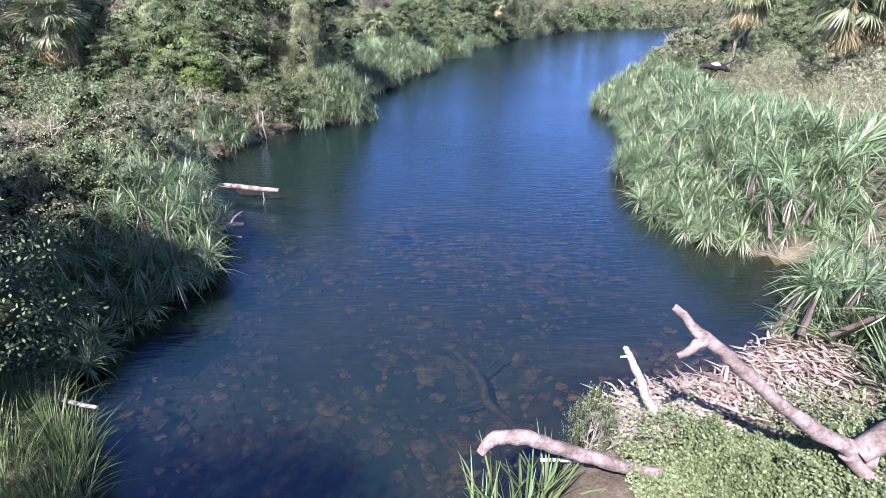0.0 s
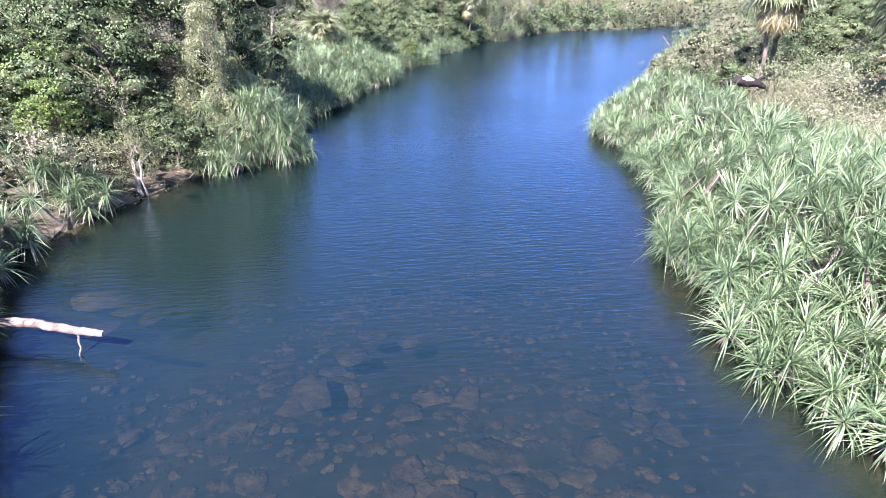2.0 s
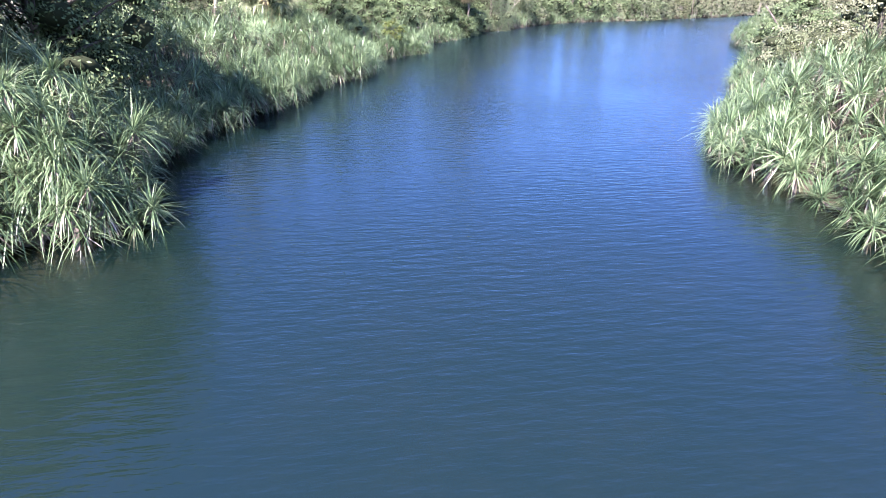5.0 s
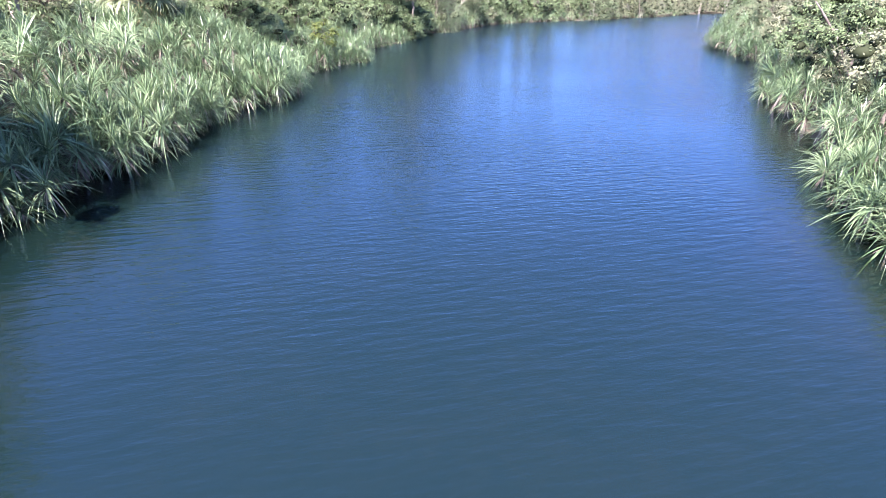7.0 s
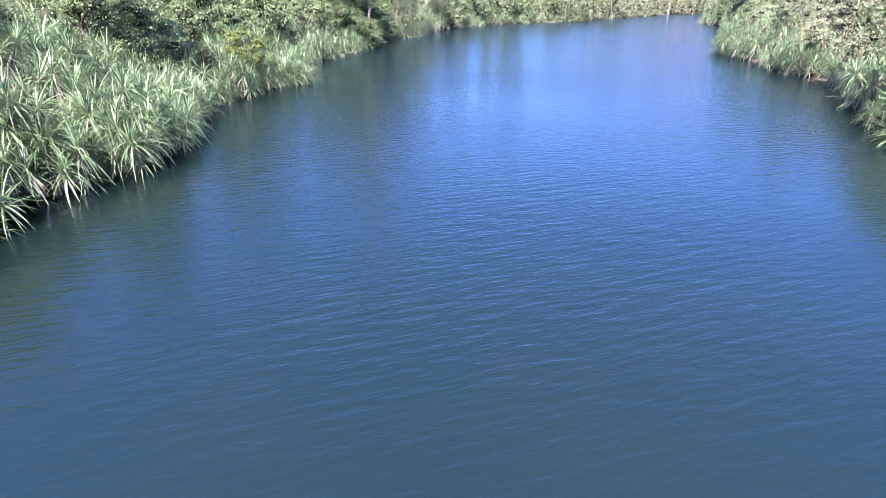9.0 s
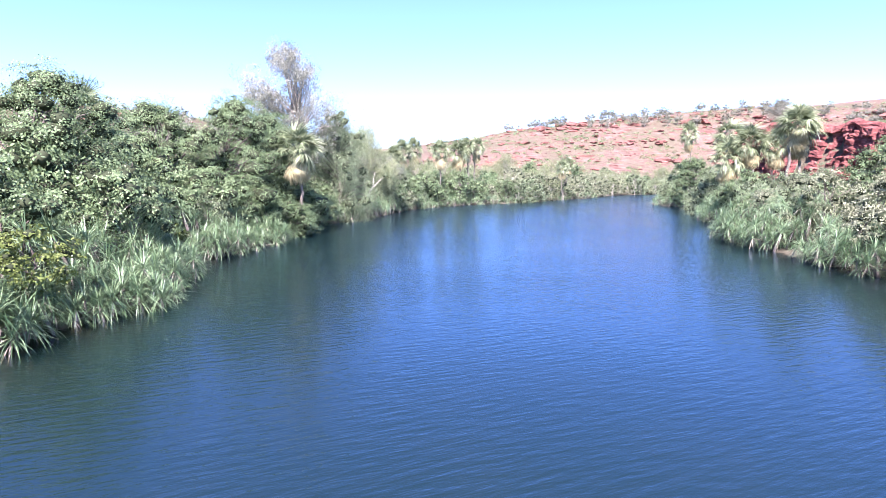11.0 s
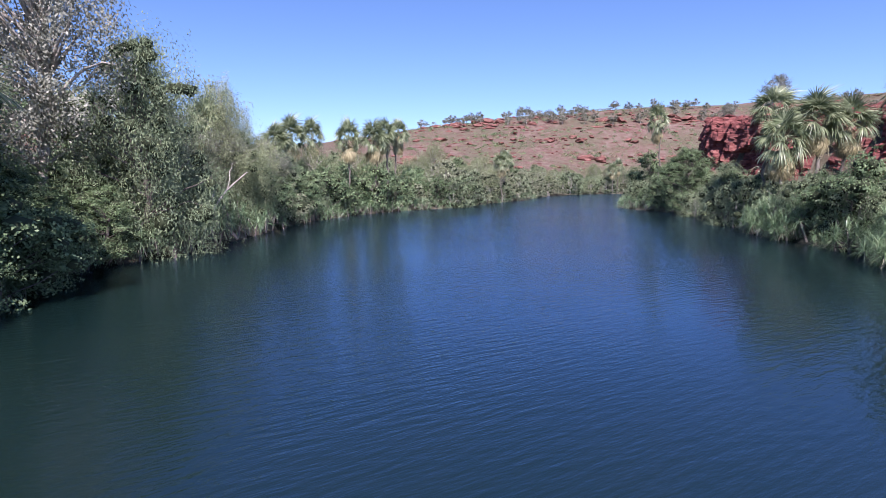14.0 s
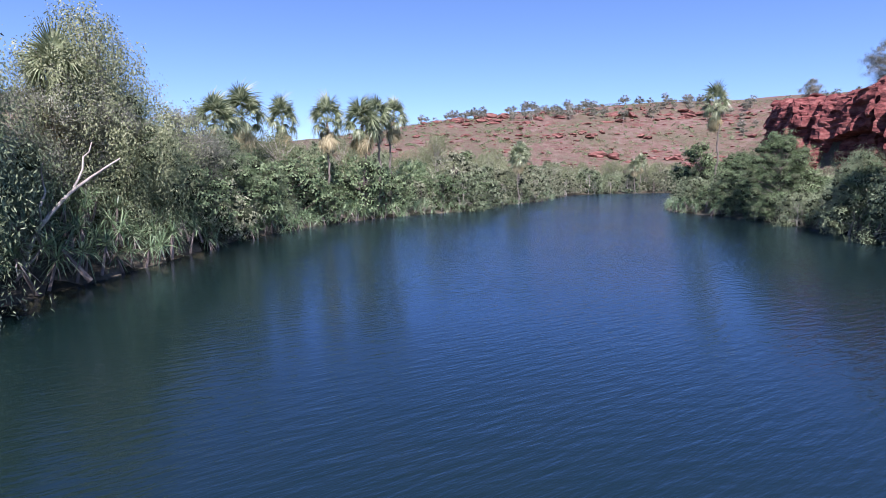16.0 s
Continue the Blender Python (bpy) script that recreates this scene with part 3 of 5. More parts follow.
for line, lo, hi, back, space, h0, h1 in STRETCHES:
    q, off = scatter(line, lo, hi, back, space * 0.6, r, 0.1)
    k = thin(q, space)
    for (x, y), o, g in zip(q[k], off[k], terrain(q[k][:, 0], q[k][:, 1])):
        h = g * 0.6 + h0 + (h1 - h0) * smooth(o / (back * 0.7)) + 0.35 * wave(x, y, 21, 1.4) + r.normal(0, 0.2)
        if 8.5 < x < 15 and 12.6 < y < 17.0:
            continue
        near = o < 1.7 and y < 118
        if near:
            near_things.append((x, y, h))
        else:
            far_places.append((x, y))
            far_heights.append(h)
for x0, x1, y0, y1, h0 in ((11.5, 20.5, 15.0, 31.0, 2.0), (15, 19, 30, 36, 2.2), (9.6, 14, 9.5, 15.5, 1.5)):
    n = int((x1 - x0) * (y1 - y0) * 4)
    q = np.stack([r.uniform(x0, x1, n), r.uniform(y0, y1, n)], -1)
    q = q[~in_river(q[:, 0], q[:, 1]) & ~((q[:, 1] > 13) & (q[:, 1] < 17) & (q[:, 0] < 14.5))]
    q = q[thin(q, 0.6)]
    for (x, y), g in zip(q, terrain(q[:, 0], q[:, 1])):
        far_places.append((x, y))
        far_heights.append(g * 0.6 + h0 + 0.35 * wave(x, y, 19, 1.5) + r.normal(0, 0.15))
r.shuffle(near_things)
near_ground = terrain(*np.array(near_things[:290])[:, :2].T)
for (x, y, h), z in zip(near_things[:290], near_ground):
    kind = min(range(6), key=lambda k: abs((0.5, 0.8, 1.2, 1.7, 2.3, 2.9)[k] - (h - z)))
    s = r.uniform(0.85, 1.15)
    copy_thing(pandanus_kinds[kind], pose(x, y, z, r.uniform(-8, 8), r.uniform(-8, 8), r.uniform(0, 360)) @ Matrix.Scale(s, 4))
for x, y, h in near_things[290:]:
    far_places.append((x, y))
    far_heights.append(h)
for k, ob in enumerate(pandanus_kinds):
    ob.matrix_basis = pose(-14.0 - 1.3 * k, 16.0 + 1.7 * k, float(terrain(-14.0 - 1.3 * k, 16.0 + 1.7 * k)))
loose_rosettes("pandanus_thicket", far_places, far_heights, "dense thicket of grey-green pandanus along the banks")


def make_tree(name, label, category, group, meshes):
    ob = new(name, meshes[0])
    part("crown", meshes[1], ob)
    return tagged(ob, label, category, group)


KINDS = {
    "broad": make_tree("broadleaf_tree", "dense dark green broadleaf tree on the river bank", "tree", "trees on the banks", tree_mesh(21, 8, 3.7, 50, 21000, 0.15, 0.085, 0.22, (BARK, BROAD), 0.1)),
    "broad_b": make_tree("broadleaf_tree", "rounded dark green tree leaning over the bank", "tree", "trees on the banks", tree_mesh(22, 7, 3.3, 40, 14000, 0.15, 0.09, 0.18, (BARK, BROAD), 0.06)),
    "leafy": make_tree("broadleaf_tree", "tall bushy dark green tree by the water", "tree", "trees on the banks", tree_mesh(33, 9, 4.0, 70, 36000, 0.125, 0.07, 0.24, (BARK, BROAD), 0.02, gap=0.4)),
    "gum": make_tree("gum_tree", "tall pale gum tree with an open crown", "tree", "trees on the banks", tree_mesh(23, 14, 4.6, 84, 44000, 0.16, 0.075, 0.24, (PALE_BARK, GUM), 0.30, 0.25, gap=0.34, core=0)),
    "weep": make_tree("weeping_tree", "grey-green weeping paperbark hanging over the water", "tree", "trees on the banks", tree_mesh(24, 9, 3.4, 60, 56000, 0.16, 0.042, 0.2, (BARK, GREY), 0.08, 0.9, core=0.34)),
    "pale": make_tree("gum_tree", "pale olive gum with drooping sprays and white limbs", "tree", "trees on the banks", tree_mesh(34, 11, 4.4, 60, 46000, 0.14, 0.062, 0.2, (PALE_BARK, TAN), 0.25, 0.7, gap=0.28, core=0)),
    "slim": make_tree("gum_tree", "slender pale sapling with feathery tan foliage", "tree", "trees on the banks", tree_mesh(35, 7.5, 1.5, 40, 15000, 0.14, 0.045, 0.07, (PALE_BARK, TAN), 0.08, 0.9, gap=0.5, core=0)),
    "scrub": make_tree("shrub", "pale olive scrubby bush with fine leaves", "shrub", "shrubs on the banks", tree_mesh(25, 3.0, 2.0, 24, 5200, 0.11, 0.055, 0.06, (BARK, SCRUB), 0.02, stems=3)),
    "scrub_b": make_tree("shrub", "dull green bush with fine leaves and bare twigs", "shrub", "shrubs on the banks", tree_mesh(26, 2.4, 1.8, 20, 4400, 0.10, 0.05, 0.05, (BARK, SCRUB), 0.0, stems=3)),
    "green": make_tree("shrub", "rounded mid-green bush crowding the bank", "shrub", "shrubs on the banks", tree_mesh(27, 3.2, 2.2, 26, 6200, 0.125, 0.07, 0.07, (BARK, BROAD), 0.0, stems=2)),
    "grey": make_tree("shrub", "silvery grey-green bush by the water", "shrub", "shrubs on the banks", tree_mesh(28, 3.0, 2.1, 24, 5600, 0.13, 0.045, 0.06, (PALE_BARK, GREY), 0.0, 0.4, stems=3)),
    "tan": make_tree("shrub", "dry tan-green feathery bush on the mud bank", "shrub", "shrubs on the banks", tree_mesh(36, 2.6, 1.5, 20, 4200, 0.11, 0.03, 0.05, (PALE_BARK, TAN), 0.02, 0.3, stems=4, core=0.35)),
    "lime": make_tree("shrub", "bright green young leafy tree", "shrub", "shrubs on the banks", tree_mesh(29, 4.0, 1.7, 22, 5200, 0.13, 0.075, 0.07, (BARK, LIME), 0.2)),
    "yellow": make_tree("shrub", "small yellow-green leafy bush", "shrub", "shrubs on the banks", tree_mesh(30, 3.0, 1.3, 14, 3200, 0.13, 0.07, 0.05, (BARK, YELLOW), 0.15)),
    "bare": make_tree("shrub", "half-bare grey twiggy bush", "shrub", "shrubs on the banks", tree_mesh(31, 2.8, 1.6, 44, 900, 0.12, 0.05, 0.05, (PALE_BARK, SCRUB), 0.15, stems=4, core=0.0)),
}
SHRUBS = {"scrub", "scrub_b", "green", "grey", "lime", "yellow", "bare", "tan"}
shrub_count = 0
rest = {}
used = set()


def unscaled(ob):
    """Takes the scale of the first plant of a kind out of its copies."""
    return Matrix.Diagonal((1 / ob.scale[0], 1 / ob.scale[1], 1 / ob.scale[2], 1))


def light_leaves(me, step=3, grow=1.6):
    """Fewer, larger leaves for crowns deep in the bush."""
    v = np.empty(len(me.vertices) * 3)
    me.vertices.foreach_get("co", v)
    leaf = v.reshape(-1, 4, 3)[::step]
    return (leaf[:, :1] + (leaf - leaf[:, :1]) * grow).reshape(-1, 3)


def light_crown(me):
    m = Mesh()
    v = light_leaves(me)
    m.add(v, np.arange(len(v)).reshape(-1, 4))
    return m.data("crown", list(me.materials))


LIGHT = {kind: light_crown(ob.children[0].data) for kind, ob in KINDS.items()}


def plant(kind, x, y, scale=1.0, tall=1.0, turn=None, z=None, deep=False):
    z = float(terrain(x, y)) if z is None else z
    turn = float(rng.uniform(0, 360)) if turn is None else turn
    m = pose(x, y, z, 0, 0, turn) @ Matrix.Diagonal((scale, scale, scale * tall, 1))
    global shrub_count
    if kind in SHRUBS:
        shrub_count += 1
        if shrub_count > 290 and kind in used:
            rest.setdefault(kind, []).append(np.array(m))
            return None
    if kind in used:
        ob = copy_thing(KINDS[kind], m @ unscaled(KINDS[kind]))
        if deep:
            ob.children[0].data = LIGHT[kind]
        return ob
    used.add(kind)
    KINDS[kind].matrix_basis = m
    return KINDS[kind]


queue = []


def fill(line, lo, hi, shift, back, space, kinds, sizes, seed):
    r = np.random.default_rng(seed)
    q, off = scatter(line, lo, hi, back, space * 0.6, r, shift)
    k = thin(q, space)
    for (x, y), o, z in zip(q[k], off[k], terrain(q[k][:, 0], q[k][:, 1])):
        k = min(1, max(0, ((x - 16.6) * 5.8 + (y - 36) * 8.8) / 111))
        if math.hypot(x - 16.6 - 5.8 * k, y - 36 - 8.8 * k) < (1.3 if sizes[1] < 0.8 else 2.4):
            continue
        queue.append((o + 0.03 * abs(y - 60), kinds[r.integers(len(kinds))], x, y, r.uniform(*sizes), r.uniform(0.85, 1.2), z, (o > 12 and y > 62) or y > 150))


# single trees that stand out, and some out of view that only cast shade
for kind, x, y, s, h in (
    ("leafy", 8.4, 111.6, 1.14, 0.98), ("leafy", 3.0, 109, 1.05, 0.95), ("leafy", 0.0, 96.0, 1.0, 0.98), ("leafy", -4.5, 94.0, 0.8, 0.9),
    ("weep", 26.8, 140.5, 0.85, 1.1), ("gum", 30.0, 145.5, 0.62, 0.9), ("weep", 33.0, 150.0, 0.75, 1.0), ("gum", 24.5, 139.5, 0.7, 0.95), ("weep", 37.0, 154.0, 0.6, 0.9),
    # this row also holds unseen trees, added to shade the near left bank
    ("leafy", -13.6, 6.5, 0.85, 1.0), ("gum", -22.0, 131.0, 0.9, 0.9), ("broad", -26.0, 135.0, 1.1, 1.0), ("broad", -21.0, 125.0, 1.1, 1.0), ("broad", -30.0, 138.0, 1.2, 1.1), ("pale", 60.0, 76.0, 0.9, 1.0), ("pale", 64.5, 80.5, 0.9, 1.0), ("pale", 56.5, 71.5, 0.8, 1.0), ("leafy", -11.3, 9.3, 0.78, 1.05), ("leafy", 42.0, 63.5, 1.0, 1.0), ("scrub", -14.2, 14.6, 0.9, 1.0), ("gum", -9.0, -3.2, 0.9, 1.0), ("leafy", 13.6, 121.5, 0.62, 0.8), ("leafy", 16.2, 126.5, 0.6, 0.8), ("green", 14.2, 118.5, 1.1, 0.9), ("green", 15.0, 122.0, 1.0, 0.9), ("green", 12.6, 114.8, 1.1, 0.9), ("green", 12.4, 111.0, 1.0, 0.95), ("broad_b", 13.0, 111.6, 0.5, 0.9), ("green", 14.5, 115.2, 1.25, 1.0), ("leafy", 14.6, 120.2, 0.55, 0.8), ("broad_b", 17.2, 124.6, 0.62, 0.85), ("broad_b", 13.2, 113.6, 0.6, 0.9), ("broad_b", 15.0, 119.0, 0.55, 0.95), ("broad_b", 13.4, 117.5, 0.6, 0.8), ("green", 15.2, 118.4, 1.2, 0.9), ("grey", 17.3, 126.2, 1.2, 0.9), ("leafy", -15.5, 11.5, 0.9, 1.0), ("leafy", -15.0, 2.5, 1.0, 1.1), ("tan", -12.6, 16.4, 1.1, 1.1), ("scrub", -15.5, 18.6, 1.1, 1.2), ("grey", -13.4, 18.2, 0.9, 1.0), ("bare", -15.8, 23.0, 1.1, 1.2), ("gum", 14.0, 126.4, 1.22, 1.08), ("weep", 19.3, 127.3, 1.22, 1.15), ("leafy", 11.2, 118.4, 1.1, 1.0),
    ("weep", 20.6, 134.2, 1.0, 1.05), ("gum", 19.0, 134, 0.8, 0.95), ("yellow", 2.2, 84.0, 1.0, 1.0), ("leafy", -3.4, 79.5, 0.85, 0.9), ("broad_b", -7.6, 75.0, 0.9, 0.9), ("lime", -17.5, 40.0, 1.3, 1.0), ("lime", -15.0, 37.0, 1.0, 1.0),
    ("slim", -9.0, 40.6, 1.0, 1.0), ("slim", -9.4, 44.2, 1.0, 1.1), ("leafy", -10.0, 47.4, 1.12, 1.0), ("leafy", -13.0, 43.6, 1.1, 1.0), ("broad", -13.0, 49.6, 1.3, 1.0), ("broad_b", -10.6, 51.0, 0.8, 0.9), ("gum", 1.0, 118.0, 0.7, 0.9), ("broad", -6.0, 112.0, 1.0, 1.1), ("gum", -10.0, 108.0, 0.7, 0.9), ("grey", 3.05, 7.8, 0.26, 2.1), ("pale", 25.6, 140.6, 1.0, 1.12), ("broad_b", 28.4, 144.6, 0.8, 1.0), ("leafy", 31.6, 149.4, 0.66, 0.95), ("broad_b", 35.4, 153.4, 0.72, 0.95), ("green", 29.6, 143.6, 1.4, 1.1), ("green", 33.6, 150.2, 1.3, 1.0), ("gum", 101.5, 143.5, 0.28, 0.9), ("gum", 101.0, 135.5, 0.5, 0.9), ("leafy", 84.2, 137.4, 0.9, 1.0), ("weep", 76.6, 127.0, 0.68, 1.0), ("grey", 61.0, 107.6, 1.3, 1.0), ("grey", 91.5, 152.0, 1.2, 0.9), ("yellow", 4.6, 99.0, 0.7, 0.8), ("gum", -11.5, 44.0, 0.6, 0.9), ("broad", -12.0, 47.5, 0.95, 0.9), ("broad_b", -15.5, 45.5, 1.1, 1.0), ("broad", -18, 50, 1.1, 1.0),
    ("tan", -10.5, 41.0, 1.1, 1.1), ("scrub", -11.0, 39.5, 0.7, 0.8), ("bare", -14.0, 33.5, 1.0, 1.0), ("scrub_b", -12.8, 13.6, 1.0, 1.0), ("broad", -19, 10, 1.0, 1.1), ("gum", -16.5, 6.0, 0.7, 1.0),
    ("green", 3.2, 92.0, 1.2, 1.1), ("leafy", 88.0, 143.0, 0.72, 0.9), ("broad", 91.5, 145.5, 0.8, 1.0), ("grey", 82.6, 129.2, 1.5, 1.0), ("green", 85.5, 136, 1.4, 1.1),
    ("grey", 80.0, 133.0, 1.1, 0.9), ("grey", 70, 121.6, 1.4, 1.0), ("green", 62.5, 110, 1.2, 1.0), ("grey", 75.4, 126.6, 1.5, 1.0), ("lime", 71.5, 113, 1.0, 0.8),
):
    plant(kind, x, y, s, h)
# left bank
fill(LEFT, 20, 33, 2.0, 10, 1.7, ("scrub", "scrub_b", "green", "scrub", "grey"), (0.7, 1.05), 41)
fill(LEFT, 33, 39.5, 0.5, 10, 1.4, ("tan", "tan", "scrub_b", "grey", "green"), (0.6, 1.1), 40)
fill(LEFT, 10, 21, 4.0, 10, 2.0, ("scrub", "scrub_b", "bare", "green"), (0.7, 1.0), 39)
fill(LEFT, 18, 40, 10, 26, 3.2, ("broad_b", "scrub", "green", "scrub", "grey"), (0.75, 1.05), 42)
fill(LEFT, 60, 100, 22, 50, 4.8, ("broad_b", "gum"), (0.8, 1.1), 59)
fill(LEFT, 40, 66, 22, 44, 5.5, ("broad_b", "gum"), (0.8, 1.1), 58)
fill(LEFT, 40, 52, 7.5, 20, 3.0, ("broad_b", "scrub", "green", "grey"), (0.75, 1.1), 43)
fill(LEFT, 50, 66, 9.0, 22, 3.3, ("broad_b", "scrub", "scrub", "lime", "grey"), (0.7, 0.95), 44)
fill(LEFT, 66, 88, 8.5, 22, 3.2, ("scrub", "scrub_b", "grey", "green"), (0.8, 1.2), 57)
fill(LEFT, 80, 126, 3.5, 10, 2.1, ("green", "scrub", "grey", "green"), (1.0, 1.65), 45)
fill(RIGHT, 30, 53, 5.2, 16, 1.3, ("scrub", "tan", "scrub_b", "grey"), (0.4, 0.7), 62)
fill(RIGHT, 22, 53, 9.5, 18, 2.0, ("scrub", "scrub_b", "tan", "scrub", "bare"), (0.75, 1.1), 51)
fill(RIGHT, 18, 50, 9.0, 26, 2.0, ("scrub", "tan", "grey", "scrub"), (0.65, 1.0), 63)
fill(RIGHT, 52, 100, 2.2, 11, 2.1, ("scrub", "tan", "green", "scrub_b", "grey", "scrub"), (0.95, 1.4), 53)
fill(RIGHT, 100, 168, 1.8, 9, 2.0, ("green", "scrub", "grey", "scrub_b", "grey", "tan"), (0.85, 1.4), 55)
fill(LEFT, 126, 143, 4.4, 10, 2.2, ("green", "grey", "scrub", "green", "tan"), (0.85, 1.5), 60)
fill(LEFT, 143, 170, 1.2, 9, 2.2, ("green", "grey", "scrub", "green"), (0.85, 1.6), 47)
fill(LEFT, 88, 134, 10, 26, 4.4, ("broad_b", "scrub", "grey"), (0.8, 1.1), 46)
fill(LEFT, 126, 200, 8, 28, 4.6, ("scrub", "broad_b", "grey", "scrub"), (0.75, 1.1), 48)
fill(LEFT, 168, 221, 1.0, 12, 2.8, ("grey", "scrub", "tan", "scrub"), (1.2, 2.0), 49)
fill(LEFT, 156, 221, 6, 24, 5.4, ("pale", "weep", "pale", "broad_b"), (0.55, 0.85), 61)
fill(RIGHT, 12, 60, 16, 32, 4.0, ("scrub", "scrub_b", "scrub", "grey"), (0.9, 1.4), 52)
fill(RIGHT, 60, 120, 11, 22, 4.2, ("scrub", "green", "broad_b"), (0.7, 1.0), 54)
fill(RIGHT, 160, 182, 1.0, 12, 4.0, ("broad_b", "scrub"), (0.8, 1.2), 56)
for _, kind, x, y, size, tall, z, deep in sorted(queue, key=lambda q: q[0]):
    plant(kind, x, y, size, tall, z=z, deep=deep)
undergrowth = Mesh()
slots = [SHADE_CORE]
ball = bmesh.new()
bmesh.ops.create_icosphere(ball, subdivisions=1, radius=1)
knot, knot_sides = np.array([q.co[:] for q in ball.verts]), np.array([[q.index for q in w.verts] for w in ball.faces])
ball.free()
for kind, places in rest.items():
    me = KINDS[kind].children[0].data
    if me.materials[0] not in slots:
        slots.append(me.materials[0])
    levels = [light_leaves(me, step, grow) for step, grow in ((3, 1.12), (6, 1.6), (12, 2.3))]
    low, high = levels[0].min(0), levels[0].max(0)
    for m in places:
        v = levels[0 if m[1, 3] < 60 else 1 if m[1, 3] < 115 else 2]
        undergrowth.add(v @ m[:3, :3].T + m[:3, 3], np.arange(len(v)).reshape(-1, 4), slots.index(me.materials[0]))
        # one dark core per far bush, its inner shade given as colour
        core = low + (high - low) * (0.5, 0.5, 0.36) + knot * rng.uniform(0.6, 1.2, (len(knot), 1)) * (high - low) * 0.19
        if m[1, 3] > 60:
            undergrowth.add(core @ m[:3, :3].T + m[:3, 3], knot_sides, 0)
if undergrowth.n:
    tagged(new("undergrowth", undergrowth.data("undergrowth", slots)), "tangled olive and green undergrowth behind the banks", "shrubs", kind="stuff")

# ---- palms ----
def frond_mesh(seed, material, droop, spread=1.9):
    """A fan leaf: a stalk, and stiff folded fingers whose tips bend over."""
    r = np.random.default_rng(seed)
    m = Mesh()
    stalk = np.array([(0, 0, 0), (0.55, 0, 0.03), (1.1, 0, -0.04)])
    tube(m, stalk, [0.024, 0.018, 0.014], 4)
    n = 26
    a = np.linspace(-spread, spread, n)
    out = np.stack([np.cos(a), np.sin(a), 0.10 * np.cos(a * 2) + r.normal(0, 0.03, n)], -1)
    out /= np.linalg.norm(out, axis=1)[:, None]
    base = np.tile(stalk[-1], (n, 1))
    blades(m, base, out, r.uniform(0.85, 1.1, n) * (0.7 + 0.3 * np.cos(a / 2)), np.full(n, 0.10), droop * r.uniform(0.5, 1.5, n), 4)
    return m.data("frond", [material])


GREEN_FRONDS = [frond_mesh(61, FROND, 0.45), frond_mesh(62, FROND, 0.8)]
DRY_FRONDS = [frond_mesh(63, FROND_DEAD, 0.5, 1.2), frond_mesh(64, FROND_DEAD, 0.7, 1.0)]


def make_palm(seed, height, crown=1.25, green=30, dry=30):
    r = np.random.default_rng(seed)
    trunk = Mesh()
    top = np.array([r.uniform(-0.05, 0.05) * height, r.uniform(-0.05, 0.05) * height, height])
    n = 26
    line = bend((0, 0, -0.3), top, 0, n, r)
    line = line * 0.35 + np.linspace((0, 0, -0.3), top, n) * 0.65
    tube(trunk, line, np.linspace(0.16, 0.12, n) * (1 + 0.08 * (np.arange(n) % 2)), 8)
    ob = new("palm_tree", trunk.data("trunk", [PALM_BARK], True))
    for k in range(green + dry):
        u = (k + 0.5) / green
        az = math.degrees(k * 2.399 + r.uniform(-0.2, 0.2))
        if k < green:
            el, data, nm = 80 - 105 * u**0.95 + r.normal(0, 9), GREEN_FRONDS[k % 2], "frond"
        else:
            el, data, nm = r.uniform(-86, -50), DRY_FRONDS[k % 2], "dry_frond"
        f = part(nm, data, ob)
        s = crown * r.uniform(0.85, 1.12)
        f.matrix_local = Matrix.Translation(Vector(top) + Vector((0, 0, 0.25 - (0.2 * u if k < green else 0.1 + 0.55 * (k - green) / dry)))) @ pose(0, 0, 0, r.uniform(-25, 25), -el, az) @ Matrix.Scale(s, 4)
    return tagged(ob, "tall fan palm, green fronds over a straw-coloured dry skirt", "palm", "palms along the river")


PALMS = [make_palm(71, 6.0), make_palm(72, 8.5), make_palm(73, 11.0)]
PALM_H = (6.0, 8.5, 11.0)
palm_used = set()


def palm(x, y, top, crown=1.0):
    z = float(terrain(x, y))
    k = min(range(3), key=lambda i: abs(PALM_H[i] - (top - z)))
    m = pose(x, y, z, 0, 0, float(rng.uniform(0, 360))) @ Matrix.Diagonal((crown, crown, (top - z) / PALM_H[k], 1))
    if k in palm_used:
        return copy_thing(PALMS[k], m @ unscaled(PALMS[k]))
    palm_used.add(k)
    PALMS[k].matrix_basis = m
    return PALMS[k]


